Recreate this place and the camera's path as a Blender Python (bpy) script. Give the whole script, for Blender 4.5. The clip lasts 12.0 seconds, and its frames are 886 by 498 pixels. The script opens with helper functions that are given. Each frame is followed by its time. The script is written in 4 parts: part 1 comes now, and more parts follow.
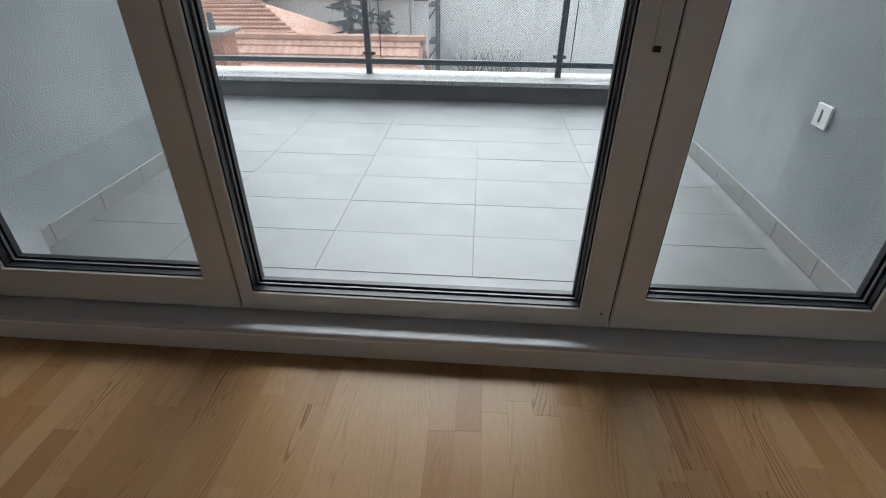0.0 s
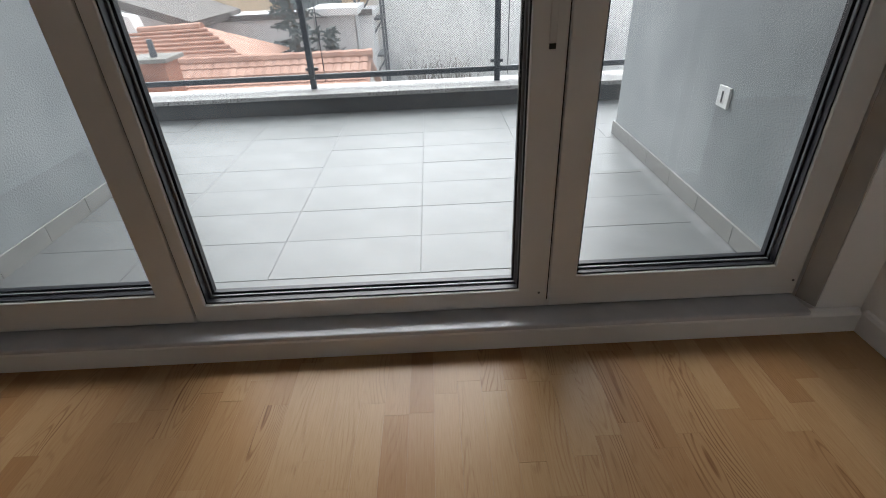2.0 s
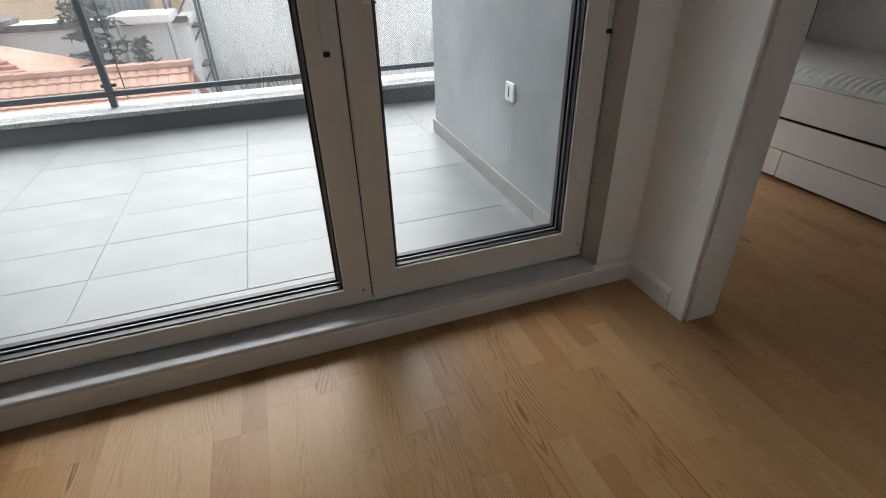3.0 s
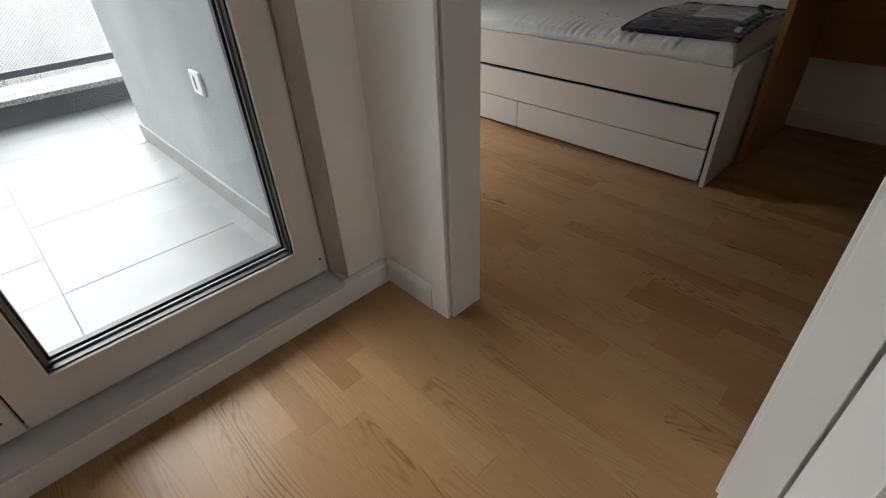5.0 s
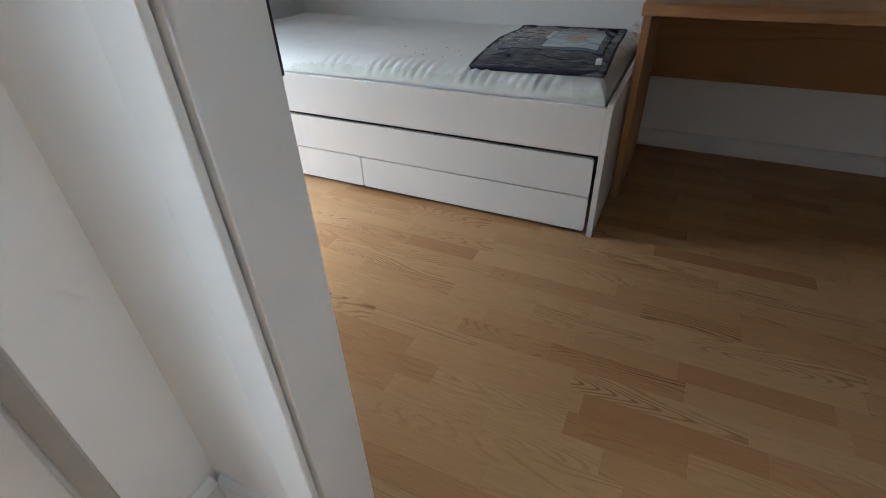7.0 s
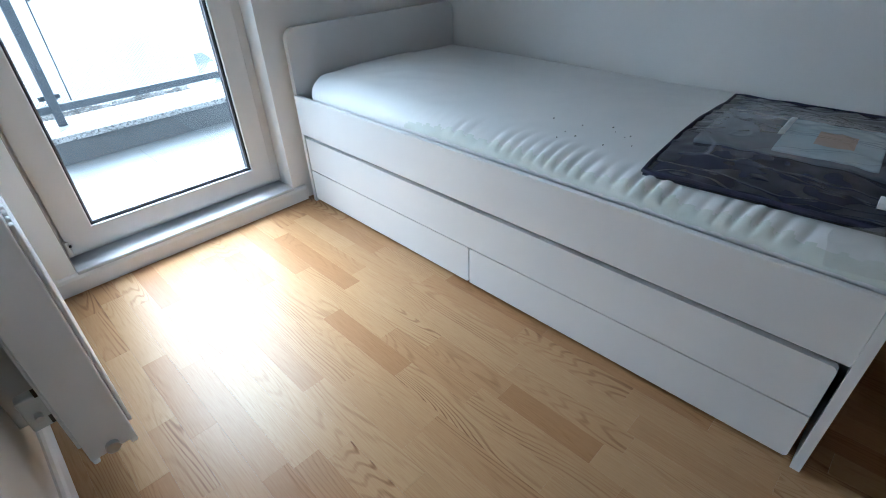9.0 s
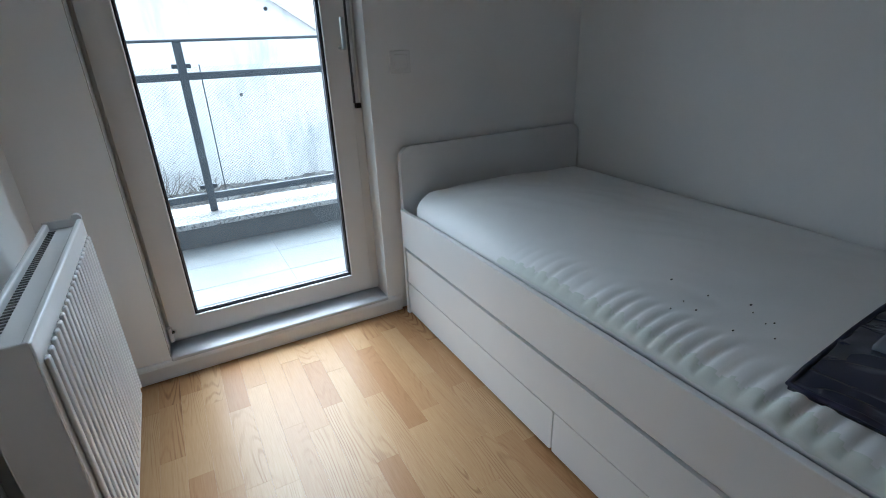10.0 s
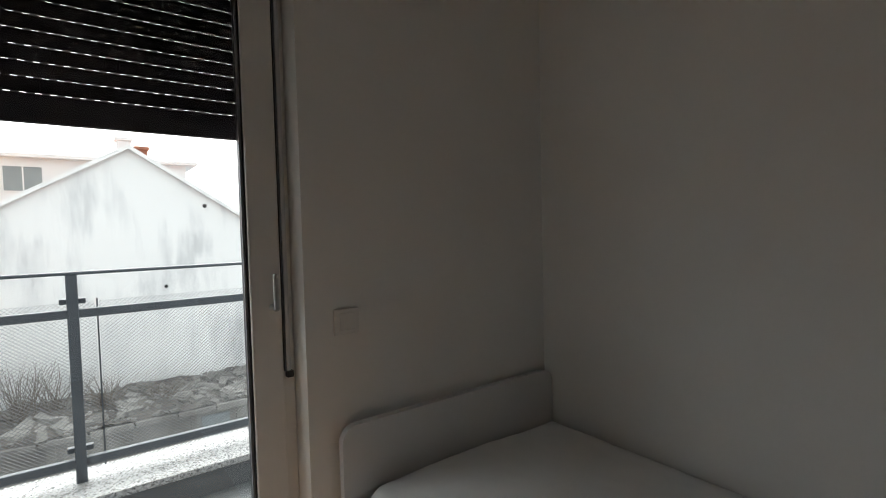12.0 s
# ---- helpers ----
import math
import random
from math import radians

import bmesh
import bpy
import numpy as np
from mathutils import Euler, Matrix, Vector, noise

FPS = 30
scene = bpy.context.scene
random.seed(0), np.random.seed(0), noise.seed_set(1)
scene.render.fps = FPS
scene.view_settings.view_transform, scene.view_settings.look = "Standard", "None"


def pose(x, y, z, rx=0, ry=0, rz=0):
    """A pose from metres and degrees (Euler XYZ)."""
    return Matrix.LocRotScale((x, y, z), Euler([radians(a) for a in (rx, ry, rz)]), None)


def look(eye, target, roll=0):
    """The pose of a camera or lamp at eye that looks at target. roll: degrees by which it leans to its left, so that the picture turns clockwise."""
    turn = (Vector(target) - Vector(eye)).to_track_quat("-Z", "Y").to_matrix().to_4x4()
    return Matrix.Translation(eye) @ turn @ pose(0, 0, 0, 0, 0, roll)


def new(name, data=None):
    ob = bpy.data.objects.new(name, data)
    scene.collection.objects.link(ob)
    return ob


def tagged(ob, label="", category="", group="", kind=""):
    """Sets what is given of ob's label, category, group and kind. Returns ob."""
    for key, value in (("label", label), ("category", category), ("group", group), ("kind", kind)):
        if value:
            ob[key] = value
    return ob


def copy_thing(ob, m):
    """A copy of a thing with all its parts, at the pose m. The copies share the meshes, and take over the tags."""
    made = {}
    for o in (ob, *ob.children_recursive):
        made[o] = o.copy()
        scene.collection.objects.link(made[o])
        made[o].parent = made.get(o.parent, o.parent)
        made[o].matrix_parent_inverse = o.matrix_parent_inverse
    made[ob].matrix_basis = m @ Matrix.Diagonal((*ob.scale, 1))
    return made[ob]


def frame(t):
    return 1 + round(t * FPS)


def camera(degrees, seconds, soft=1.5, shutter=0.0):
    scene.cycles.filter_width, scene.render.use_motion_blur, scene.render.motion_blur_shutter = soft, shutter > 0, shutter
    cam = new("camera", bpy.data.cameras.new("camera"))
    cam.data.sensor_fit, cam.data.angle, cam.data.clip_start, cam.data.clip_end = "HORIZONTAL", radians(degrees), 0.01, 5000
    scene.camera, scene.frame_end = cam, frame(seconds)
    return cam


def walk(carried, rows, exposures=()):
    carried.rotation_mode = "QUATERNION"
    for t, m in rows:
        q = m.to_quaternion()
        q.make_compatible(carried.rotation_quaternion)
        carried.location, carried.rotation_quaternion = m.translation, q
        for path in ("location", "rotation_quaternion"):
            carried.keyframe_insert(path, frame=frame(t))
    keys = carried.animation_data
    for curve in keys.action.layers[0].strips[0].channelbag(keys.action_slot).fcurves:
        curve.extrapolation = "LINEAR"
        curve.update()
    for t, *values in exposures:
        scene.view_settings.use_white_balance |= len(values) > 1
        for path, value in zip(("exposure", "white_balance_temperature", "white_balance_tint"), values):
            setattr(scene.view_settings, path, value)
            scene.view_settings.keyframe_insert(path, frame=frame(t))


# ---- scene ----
cam = camera(84.75, 12.0, 1.0)
ROWS = [  # seconds, x, y, z, yaw, pitch, roll
    (0.0, -0.007, -0.024, 1.089, 4.29, -31.95, -0.32),
    (0.5, -0.032, 0.048, 1.089, 4.98, -32.43, -0.35),
    (1.0, -0.021, 0.039, 1.091, 5.47, -32.82, 0.08),
    (1.5, 0.017, -0.025, 1.093, 4.09, -32.17, 1.55),
    (2.0, 0.082, -0.124, 1.097, -1.57, -30.99, 2.34),
    (2.5, 0.152, -0.184, 1.108, -9.21, -30.58, 2.17),
    (3.0, 0.233, -0.205, 1.110, -19.06, -31.21, 1.51),
    (3.5, 0.323, -0.180, 1.109, -26.46, -33.19, 1.15),
    (5.5, 0.778, 0.089, 1.040, -52.45, -35.36, 2.57),
    (6.0, 0.885, 0.233, 1.054, -61.46, -35.16, 2.27),
    (6.5, 0.983, 0.294, 1.050, -65.75, -35.07, 2.01),
    (8.5, 1.630, 0.609, 1.062, -51.40, -35.01, 1.55),
    (9.0, 1.734, 0.658, 1.078, -45.58, -33.88, 1.79),
    (9.5, 1.851, 0.711, 1.100, -37.66, -30.20, 2.16),
    (10.0, 1.978, 0.761, 1.141, -29.16, -23.20, 1.97),
    (10.5, 2.057, 0.814, 1.225, -24.69, -15.49, 1.74),
    (11.0, 2.088, 0.938, 1.293, -25.37, -8.81, 1.49),
    (11.5, 2.111, 1.108, 1.344, -30.03, -3.88, 1.26),
    (12.0, 2.147, 1.197, 1.356, -36.88, -2.38, 1.41),
]
walk(cam, [(t, pose(x, y, z, 90 + pitch, roll, yaw)) for t, x, y, z, yaw, pitch, roll in ROWS],
     [(0.0, 1.75, 6050, 6), (1.5, 1.82, 6200, 10), (2.5, 2.0, 6350, 10), (3.5, 2.08, 6400, 9), (5.5, 2.75, 6450, 9), (6.5, 3.35, 5950, 7),
      (8.5, 3.65, 4950, 1), (9.5, 3.0, 5000, 1), (10.5, 2.25, 5600, 5), (11.0, 2.05, 6000, 7), (12.0, 2.0, 6450, 7)])

# ---- world and light: overcast day ----
SUN_EL, SUN_ROT = 56.0, 0.0
world = bpy.data.worlds.new("world")
scene.world = world
world.use_nodes = True
wn, wl = world.node_tree.nodes, world.node_tree.links
sky = wn.new("ShaderNodeTexSky")
sky.sky_type, sky.sun_disc = "NISHITA", False
sky.sun_elevation, sky.sun_rotation = radians(SUN_EL), radians(SUN_ROT)
sky.air_density, sky.dust_density = 1.0, 4.0
grey = wn.new("ShaderNodeHueSaturation")  # cloud cover takes most of the blue out
grey.inputs["Saturation"].default_value = 0.08
wl.new(sky.outputs[0], grey.inputs["Color"])
wl.new(grey.outputs[0], wn["Background"].inputs["Color"])
wn["Background"].inputs["Strength"].default_value = 0.15
sun_data = bpy.data.lights.new("sun", "SUN")
sun_data.energy, sun_data.angle, sun_data.color = 0.3, radians(84), (1.0, 0.985, 0.965)
sun = new("sun", sun_data)
sun.matrix_world = look((0, 0, 0), (-math.sin(radians(SUN_ROT)) * math.cos(radians(SUN_EL)), -math.cos(radians(SUN_ROT)) * math.cos(radians(SUN_EL)), -math.sin(radians(SUN_EL))))


# ---- materials ----
def nt(name):
    m = bpy.data.materials.new(name)
    m.use_nodes = True
    n, l = m.node_tree.nodes, m.node_tree.links
    return m, n, l, n["Principled BSDF"]


def ramp(n, stops):
    r = n.new("ShaderNodeValToRGB")
    e = r.color_ramp.elements
    while len(e) < len(stops):
        e.new(0.5)
    for k, (p, c) in zip(e, stops):
        k.position, k.color = p, (*c, 1)
    return r


def surface(name, a, b, scale=6.0, rough=0.5, bump=0.1, fine=80.0, metal=0.0, spread=0.15, dist=0.002):
    """A painted, plastered or stone surface: two tones in broad patches, fine relief, uneven gloss."""
    m, n, l, p = nt(name)
    tc = n.new("ShaderNodeTexCoord")
    n1, n2 = n.new("ShaderNodeTexNoise"), n.new("ShaderNodeTexNoise")
    n1.inputs["Scale"].default_value, n1.inputs["Detail"].default_value = scale, 6
    n2.inputs["Scale"].default_value, n2.inputs["Detail"].default_value = fine, 4
    for k in (n1, n2):
        l.new(tc.outputs["Object"], k.inputs["Vector"])
    r = ramp(n, [(0.35, a), (0.68, b)])
    l.new(n1.outputs["Fac"], r.inputs["Fac"])
    l.new(r.outputs["Color"], p.inputs["Base Color"])
    mr = n.new("ShaderNodeMapRange")
    mr.inputs["To Min"].default_value, mr.inputs["To Max"].default_value = rough * (1 - spread), min(1, rough * (1 + spread))
    l.new(n2.outputs["Fac"], mr.inputs["Value"])
    l.new(mr.outputs["Result"], p.inputs["Roughness"])
    p.inputs["Metallic"].default_value = metal
    if bump:
        bp = n.new("ShaderNodeBump")
        bp.inputs["Strength"].default_value, bp.inputs["Distance"].default_value = bump, dist
        l.new(n2.outputs["Fac"], bp.inputs["Height"])
        l.new(bp.outputs["Normal"], p.inputs["Normal"])
    return m


def varied(m, lo=0.93, hi=1.05):
    """Tones every piece that carries the material by its own random number."""
    n, l = m.node_tree.nodes, m.node_tree.links
    p = n["Principled BSDF"]
    src = p.inputs["Base Color"].links[0].from_socket
    oi, mr, mul = n.new("ShaderNodeObjectInfo"), n.new("ShaderNodeMapRange"), n.new("ShaderNodeVectorMath")
    mr.inputs["To Min"].default_value, mr.inputs["To Max"].default_value = lo, hi
    mul.operation = "SCALE"
    l.new(oi.outputs["Random"], mr.inputs["Value"])
    l.new(src, mul.inputs[0])
    l.new(mr.outputs["Result"], mul.inputs["Scale"])
    l.new(mul.outputs[0], p.inputs["Base Color"])
    return m


def wood(name, stops, grain=(14.0, 14.0, 2.0), rough=0.5, bump=0.06, tone=0.3, rings=190.0):
    """Sawn wood with the grain along local y; every piece is offset and toned by its own random number."""
    m, n, l, p = nt(name)
    tc, oi, geo = n.new("ShaderNodeTexCoord"), n.new("ShaderNodeObjectInfo"), n.new("ShaderNodeNewGeometry")
    add = n.new("ShaderNodeMath")
    add.operation = "ADD"
    l.new(oi.outputs["Random"], add.inputs[0])
    l.new(geo.outputs["Random Per Island"], add.inputs[1])
    wrap = n.new("ShaderNodeMath")
    wrap.operation = "FRACT"
    l.new(add.outputs[0], wrap.inputs[0])
    off = n.new("ShaderNodeVectorMath")
    off.operation = "SCALE"
    off.inputs[0].default_value = (13.1, 7.7, 3.3)
    l.new(wrap.outputs[0], off.inputs["Scale"])
    va = n.new("ShaderNodeVectorMath")
    va.operation = "ADD"
    l.new(tc.outputs["Object"], va.inputs[0])
    l.new(off.outputs[0], va.inputs[1])
    mp = n.new("ShaderNodeMapping")
    mp.inputs["Scale"].default_value = (grain[0], grain[2], grain[1])
    l.new(va.outputs[0], mp.inputs["Vector"])
    warp = n.new("ShaderNodeTexNoise")
    warp.inputs["Scale"].default_value, warp.inputs["Detail"].default_value = 0.55, 1.6
    l.new(mp.outputs[0], warp.inputs["Vector"])
    # growth rings: thin dark lines along the contours of a slow field, strong on some stretches and faint on others
    tw = n.new("ShaderNodeMath")
    tw.operation = "MULTIPLY"
    tw.inputs[1].default_value = rings
    l.new(warp.outputs["Fac"], tw.inputs[0])
    sn = n.new("ShaderNodeMath")
    sn.operation = "SINE"
    l.new(tw.outputs[0], sn.inputs[0])
    line = n.new("ShaderNodeMapRange")
    line.inputs["From Min"].default_value, line.inputs["From Max"].default_value = 0.1, 1.0
    l.new(sn.outputs[0], line.inputs["Value"])
    patch = n.new("ShaderNodeTexNoise")
    patch.inputs["Scale"].default_value, patch.inputs["Detail"].default_value = 0.8, 2
    l.new(mp.outputs[0], patch.inputs["Vector"])
    pr = n.new("ShaderNodeMapRange")
    pr.inputs["From Min"].default_value, pr.inputs["From Max"].default_value = 0.42, 0.68
    pr.inputs["To Min"].default_value, pr.inputs["To Max"].default_value = 0.03, 0.30
    l.new(patch.outputs["Fac"], pr.inputs["Value"])
    # some pieces are cut plain and some show their rings strongly
    h1, h2, cut = n.new("ShaderNodeMath"), n.new("ShaderNodeMath"), n.new("ShaderNodeMapRange")
    h1.operation, h2.operation = "MULTIPLY", "FRACT"
    h1.inputs[1].default_value = 7.31
    l.new(wrap.outputs[0], h1.inputs[0])
    l.new(h1.outputs[0], h2.inputs[0])
    cut.inputs["From Min"].default_value, cut.inputs["From Max"].default_value = 0.35, 0.95
    cut.inputs["To Min"].default_value, cut.inputs["To Max"].default_value = 0.45, 1.35
    l.new(h2.outputs[0], cut.inputs["Value"])
    pc = n.new("ShaderNodeMath")
    pc.operation = "MULTIPLY"
    l.new(pr.outputs["Result"], pc.inputs[0])
    l.new(cut.outputs["Result"], pc.inputs[1])
    lp = n.new("ShaderNodeMath")
    lp.operation = "MULTIPLY"
    l.new(line.outputs["Result"], lp.inputs[0])
    l.new(pc.outputs[0], lp.inputs[1])
    fib = n.new("ShaderNodeTexNoise")
    fib.inputs["Scale"].default_value, fib.inputs["Detail"].default_value = 5.0, 5
    mf = n.new("ShaderNodeMapping")
    mf.inputs["Scale"].default_value = (grain[0] * 6, grain[2] * 2.2, grain[1] * 6)
    l.new(va.outputs[0], mf.inputs["Vector"])
    l.new(mf.outputs[0], fib.inputs["Vector"])
    fs = n.new("ShaderNodeMath")
    fs.operation = "MULTIPLY_ADD"
    fs.inputs[1].default_value, fs.inputs[2].default_value = 0.42, 0.35
    l.new(fib.outputs["Fac"], fs.inputs[0])
    mixv = n.new("ShaderNodeMath")
    mixv.operation = "SUBTRACT"
    l.new(fs.outputs[0], mixv.inputs[0])
    l.new(lp.outputs[0], mixv.inputs[1])
    r = ramp(n, stops)
    l.new(mixv.outputs[0], r.inputs["Fac"])
    tone_r = n.new("ShaderNodeMapRange")
    tone_r.inputs["To Min"].default_value, tone_r.inputs["To Max"].default_value = 1 - tone, 1 + tone * 0.35
    sq = n.new("ShaderNodeMath")
    sq.operation = "POWER"
    sq.inputs[1].default_value = 0.45
    l.new(wrap.outputs[0], sq.inputs[0])
    l.new(sq.outputs[0], tone_r.inputs["Value"])
    # darker strips are redder as well
    tint = n.new("ShaderNodeCombineXYZ")
    for k, e in enumerate((0.75, 1.25, 1.7)):
        pwr = n.new("ShaderNodeMath")
        pwr.operation = "POWER"
        pwr.inputs[1].default_value = e
        l.new(tone_r.outputs["Result"], pwr.inputs[0])
        l.new(pwr.outputs[0], tint.inputs[k])
    mul = n.new("ShaderNodeVectorMath")
    mul.operation = "MULTIPLY"
    l.new(r.outputs["Color"], mul.inputs[0])
    l.new(tint.outputs[0], mul.inputs[1])
    l.new(mul.outputs[0], p.inputs["Base Color"])
    p.inputs["Specular IOR Level"].default_value = 0.22
    rr = n.new("ShaderNodeMapRange")
    rr.inputs["To Min"].default_value, rr.inputs["To Max"].default_value = rough * 0.85, rough * 1.2
    l.new(fib.outputs["Fac"], rr.inputs["Value"])
    l.new(rr.outputs["Result"], p.inputs["Roughness"])
    bp = n.new("ShaderNodeBump")
    bp.inputs["Strength"].default_value, bp.inputs["Distance"].default_value = bump, 0.001
    l.new(mixv.outputs[0], bp.inputs["Height"])
    l.new(bp.outputs["Normal"], p.inputs["Normal"])
    return m


def glass_mat(name):
    m, n, l, p = nt(name)
    out = n["Material Output"]
    tr, gl, mx = n.new("ShaderNodeBsdfTransparent"), n.new("ShaderNodeBsdfGlossy"), n.new("ShaderNodeMixShader")
    lw, pw, ml = n.new("ShaderNodeLayerWeight"), n.new("ShaderNodeMath"), n.new("ShaderNodeMath")
    tr.inputs["Color"].default_value = (0.95, 0.965, 0.962, 1)
    gl.inputs["Roughness"].default_value = 0.01
    pw.operation, ml.operation = "POWER", "MULTIPLY_ADD"
    pw.inputs[1].default_value = 4.5
    ml.inputs[1].default_value, ml.inputs[2].default_value = 0.6, 0.035
    l.new(lw.outputs["Facing"], pw.inputs[0])
    l.new(pw.outputs[0], ml.inputs[0])
    l.new(ml.outputs[0], mx.inputs["Fac"])
    l.new(tr.outputs[0], mx.inputs[1])
    l.new(gl.outputs[0], mx.inputs[2])
    l.new(mx.outputs[0], out.inputs["Surface"])
    return m


WALL = surface("wall_paint", (0.87, 0.865, 0.85), (0.90, 0.895, 0.88), 3.0, 0.62, 0.12, 160.0)
TRIM = surface("white_lacquer", (0.80, 0.80, 0.79), (0.84, 0.84, 0.83), 5.0, 0.35, 0.03, 60.0)
PVC = surface("window_pvc", (0.74, 0.73, 0.71), (0.78, 0.77, 0.75), 4.0, 0.32, 0.03, 90.0)
CEIL = surface("ceiling_paint", (0.86, 0.86, 0.855), (0.88, 0.88, 0.875), 3.0, 0.8, 0.05, 140.0)
SILL = surface("sill_stone", (0.56, 0.56, 0.585), (0.62, 0.62, 0.645), 14.0, 0.34, 0.03, 200.0)
GASKET = surface("gasket_rubber", (0.012, 0.013, 0.018), (0.02, 0.02, 0.026), 20.0, 0.4, 0.05, 100.0)
SPACER = surface("spacer_metal", (0.2, 0.205, 0.22), (0.25, 0.255, 0.27), 20.0, 0.5, 0.03, 100.0, 0.3)
GLASS = glass_mat("pane_glass")
FACADE = surface("facade_render", (0.26, 0.28, 0.29), (0.43, 0.45, 0.455), 1.4, 0.9, 0.45, 110.0, dist=0.006)
PARAPET = surface("parapet_render", (0.13, 0.134, 0.14), (0.17, 0.174, 0.18), 3.0, 0.85, 0.4, 70.0, dist=0.004)
TILE = varied(surface("porcelain_tile", (0.155, 0.16, 0.164), (0.19, 0.197, 0.2), 3.5, 0.42, 0.05, 60.0), 0.975, 1.02)
SKIRT = surface("skirting_tile", (0.28, 0.276, 0.266), (0.33, 0.326, 0.316), 4.0, 0.45, 0.05, 60.0)
GROUT = surface("tile_grout", (0.21, 0.215, 0.22), (0.26, 0.265, 0.27), 10.0, 0.9, 0.2, 120.0)
IRON = surface("painted_steel", (0.07, 0.08, 0.095), (0.095, 0.105, 0.12), 8.0, 0.45, 0.05, 90.0)
MESH = surface("expanded_metal", (0.10, 0.105, 0.115), (0.13, 0.135, 0.145), 8.0, 0.6, 0.0, 90.0)
BEDWHITE = surface("white_foil_board", (0.74, 0.74, 0.74), (0.77, 0.77, 0.765), 4.0, 0.36, 0.02, 120.0)
# near-black colour stands in for shade in the bed's gaps and grille slots
GAPSHADE = surface("cavity_shade", (0.05, 0.05, 0.05), (0.07, 0.07, 0.07), 4.0, 0.8, 0.05, 60.0)
RADI = surface("radiator_enamel", (0.8, 0.8, 0.8), (0.83, 0.83, 0.825), 5.0, 0.25, 0.02, 60.0)
SHUT = surface("shutter_slat", (0.022, 0.016, 0.022), (0.034, 0.026, 0.034), 12.0, 0.85, 0.04, 90.0)
OAK = wood("parquet_oak", [(0.12, (0.16, 0.07, 0.028)), (0.36, (0.30, 0.162, 0.072)), (0.52, (0.375, 0.218, 0.102)), (0.7, (0.42, 0.26, 0.13))], (13.0, 13.0, 1.5), 0.32, 0.08, 0.30, 250.0)
DESKW = wood("desk_veneer", [(0.2, (0.27, 0.13, 0.052)), (0.5, (0.40, 0.215, 0.097)), (0.8, (0.48, 0.28, 0.137))], (16.0, 16.0, 1.2), 0.45, 0.05, 0.1, 60.0)
PALE = surface("zinc_plate", (0.55, 0.58, 0.57), (0.62, 0.65, 0.64), 10.0, 0.35, 0.03, 80.0, 0.4)
BLACK = surface("black_plastic", (0.01, 0.01, 0.01), (0.018, 0.018, 0.018), 20.0, 0.5, 0.05, 100.0)
STEEL = surface("brushed_steel", (0.5, 0.52, 0.52), (0.6, 0.61, 0.61), 20.0, 0.3, 0.05, 160.0, 0.9)


def granite():
    m, n, l, p = nt("speckled_granite")
    tc = n.new("ShaderNodeTexCoord")
    v = n.new("ShaderNodeTexVoronoi")
    v.inputs["Scale"].default_value = 120.0
    l.new(tc.outputs["Object"], v.inputs["Vector"])
    r = ramp(n, [(0.1, (0.07, 0.07, 0.075)), (0.3, (0.27, 0.268, 0.265)), (0.6, (0.42, 0.415, 0.41)), (0.9, (0.52, 0.515, 0.51))])
    l.new(v.outputs["Color"], r.inputs["Fac"])
    l.new(r.outputs["Color"], p.inputs["Base Color"])
    p.inputs["Roughness"].default_value = 0.6
    return m


GRANITE = granite()


# ---- mesh helpers ----
def box(bm, lo, hi, bevel=0.0, seg=1):
    c = [(lo[i] + hi[i]) / 2 for i in range(3)]
    s = [hi[i] - lo[i] for i in range(3)]
    g = bmesh.ops.create_cube(bm, size=1.0, matrix=Matrix.Translation(c) @ Matrix.Diagonal((*s, 1)))
    if bevel:
        edges = {e for v in g["verts"] for e in v.link_edges}
        bmesh.ops.bevel(bm, geom=list(edges), offset=bevel, segments=seg, affect="EDGES", profile=0.5)
    return bm


def rod(bm, a, b, r, sides=10, r2=None):
    a, b = Vector(a), Vector(b)
    q = (b - a).to_track_quat("Z", "Y").to_matrix().to_4x4()
    bmesh.ops.create_cone(bm, cap_ends=True, segments=sides, radius1=r, radius2=r if r2 is None else r2, depth=(b - a).length,
                          matrix=Matrix.Translation((a + b) / 2) @ q)
    return bm


def tube(bm, pts, r, sides=8, closed=False):
    """A bent round bar through the points, as one skin."""
    pts = [Vector(p) for p in pts]
    rings = []
    for i, p in enumerate(pts):
        a = pts[i - 1] if i or closed else p
        b = pts[(i + 1) % len(pts)] if i < len(pts) - 1 or closed else p
        q = (b - a).normalized().to_track_quat("Z", "Y")
        rings.append([bm.verts.new(p + q @ Vector((r * math.cos(2 * math.pi * k / sides), r * math.sin(2 * math.pi * k / sides), 0))) for k in range(sides)])
    n = len(rings)
    for i in range(n if closed else n - 1):
        u, v = rings[i], rings[(i + 1) % n]
        for k in range(sides):
            bm.faces.new((u[k], u[(k + 1) % sides], v[(k + 1) % sides], v[k]))
    if not closed:
        bm.faces.new(rings[0][::-1]), bm.faces.new(rings[-1])
    bmesh.ops.recalc_face_normals(bm, faces=bm.faces[:])
    return bm


def prism(bm, outline, axis, lo, hi):
    """A plate: the outline (pairs in the two other axes, in order) drawn out along an axis."""
    rings = []
    for k in (lo, hi):
        rings.append([bm.verts.new({"x": (k, a, b), "y": (a, k, b), "z": (a, b, k)}[axis]) for a, b in outline])
    for i in range(len(outline)):
        j = (i + 1) % len(outline)
        bm.faces.new((rings[0][i], rings[0][j], rings[1][j], rings[1][i]))
    bm.faces.new(rings[0])
    bm.faces.new(rings[1])
    bmesh.ops.recalc_face_normals(bm, faces=bm.faces[:])
    return bm


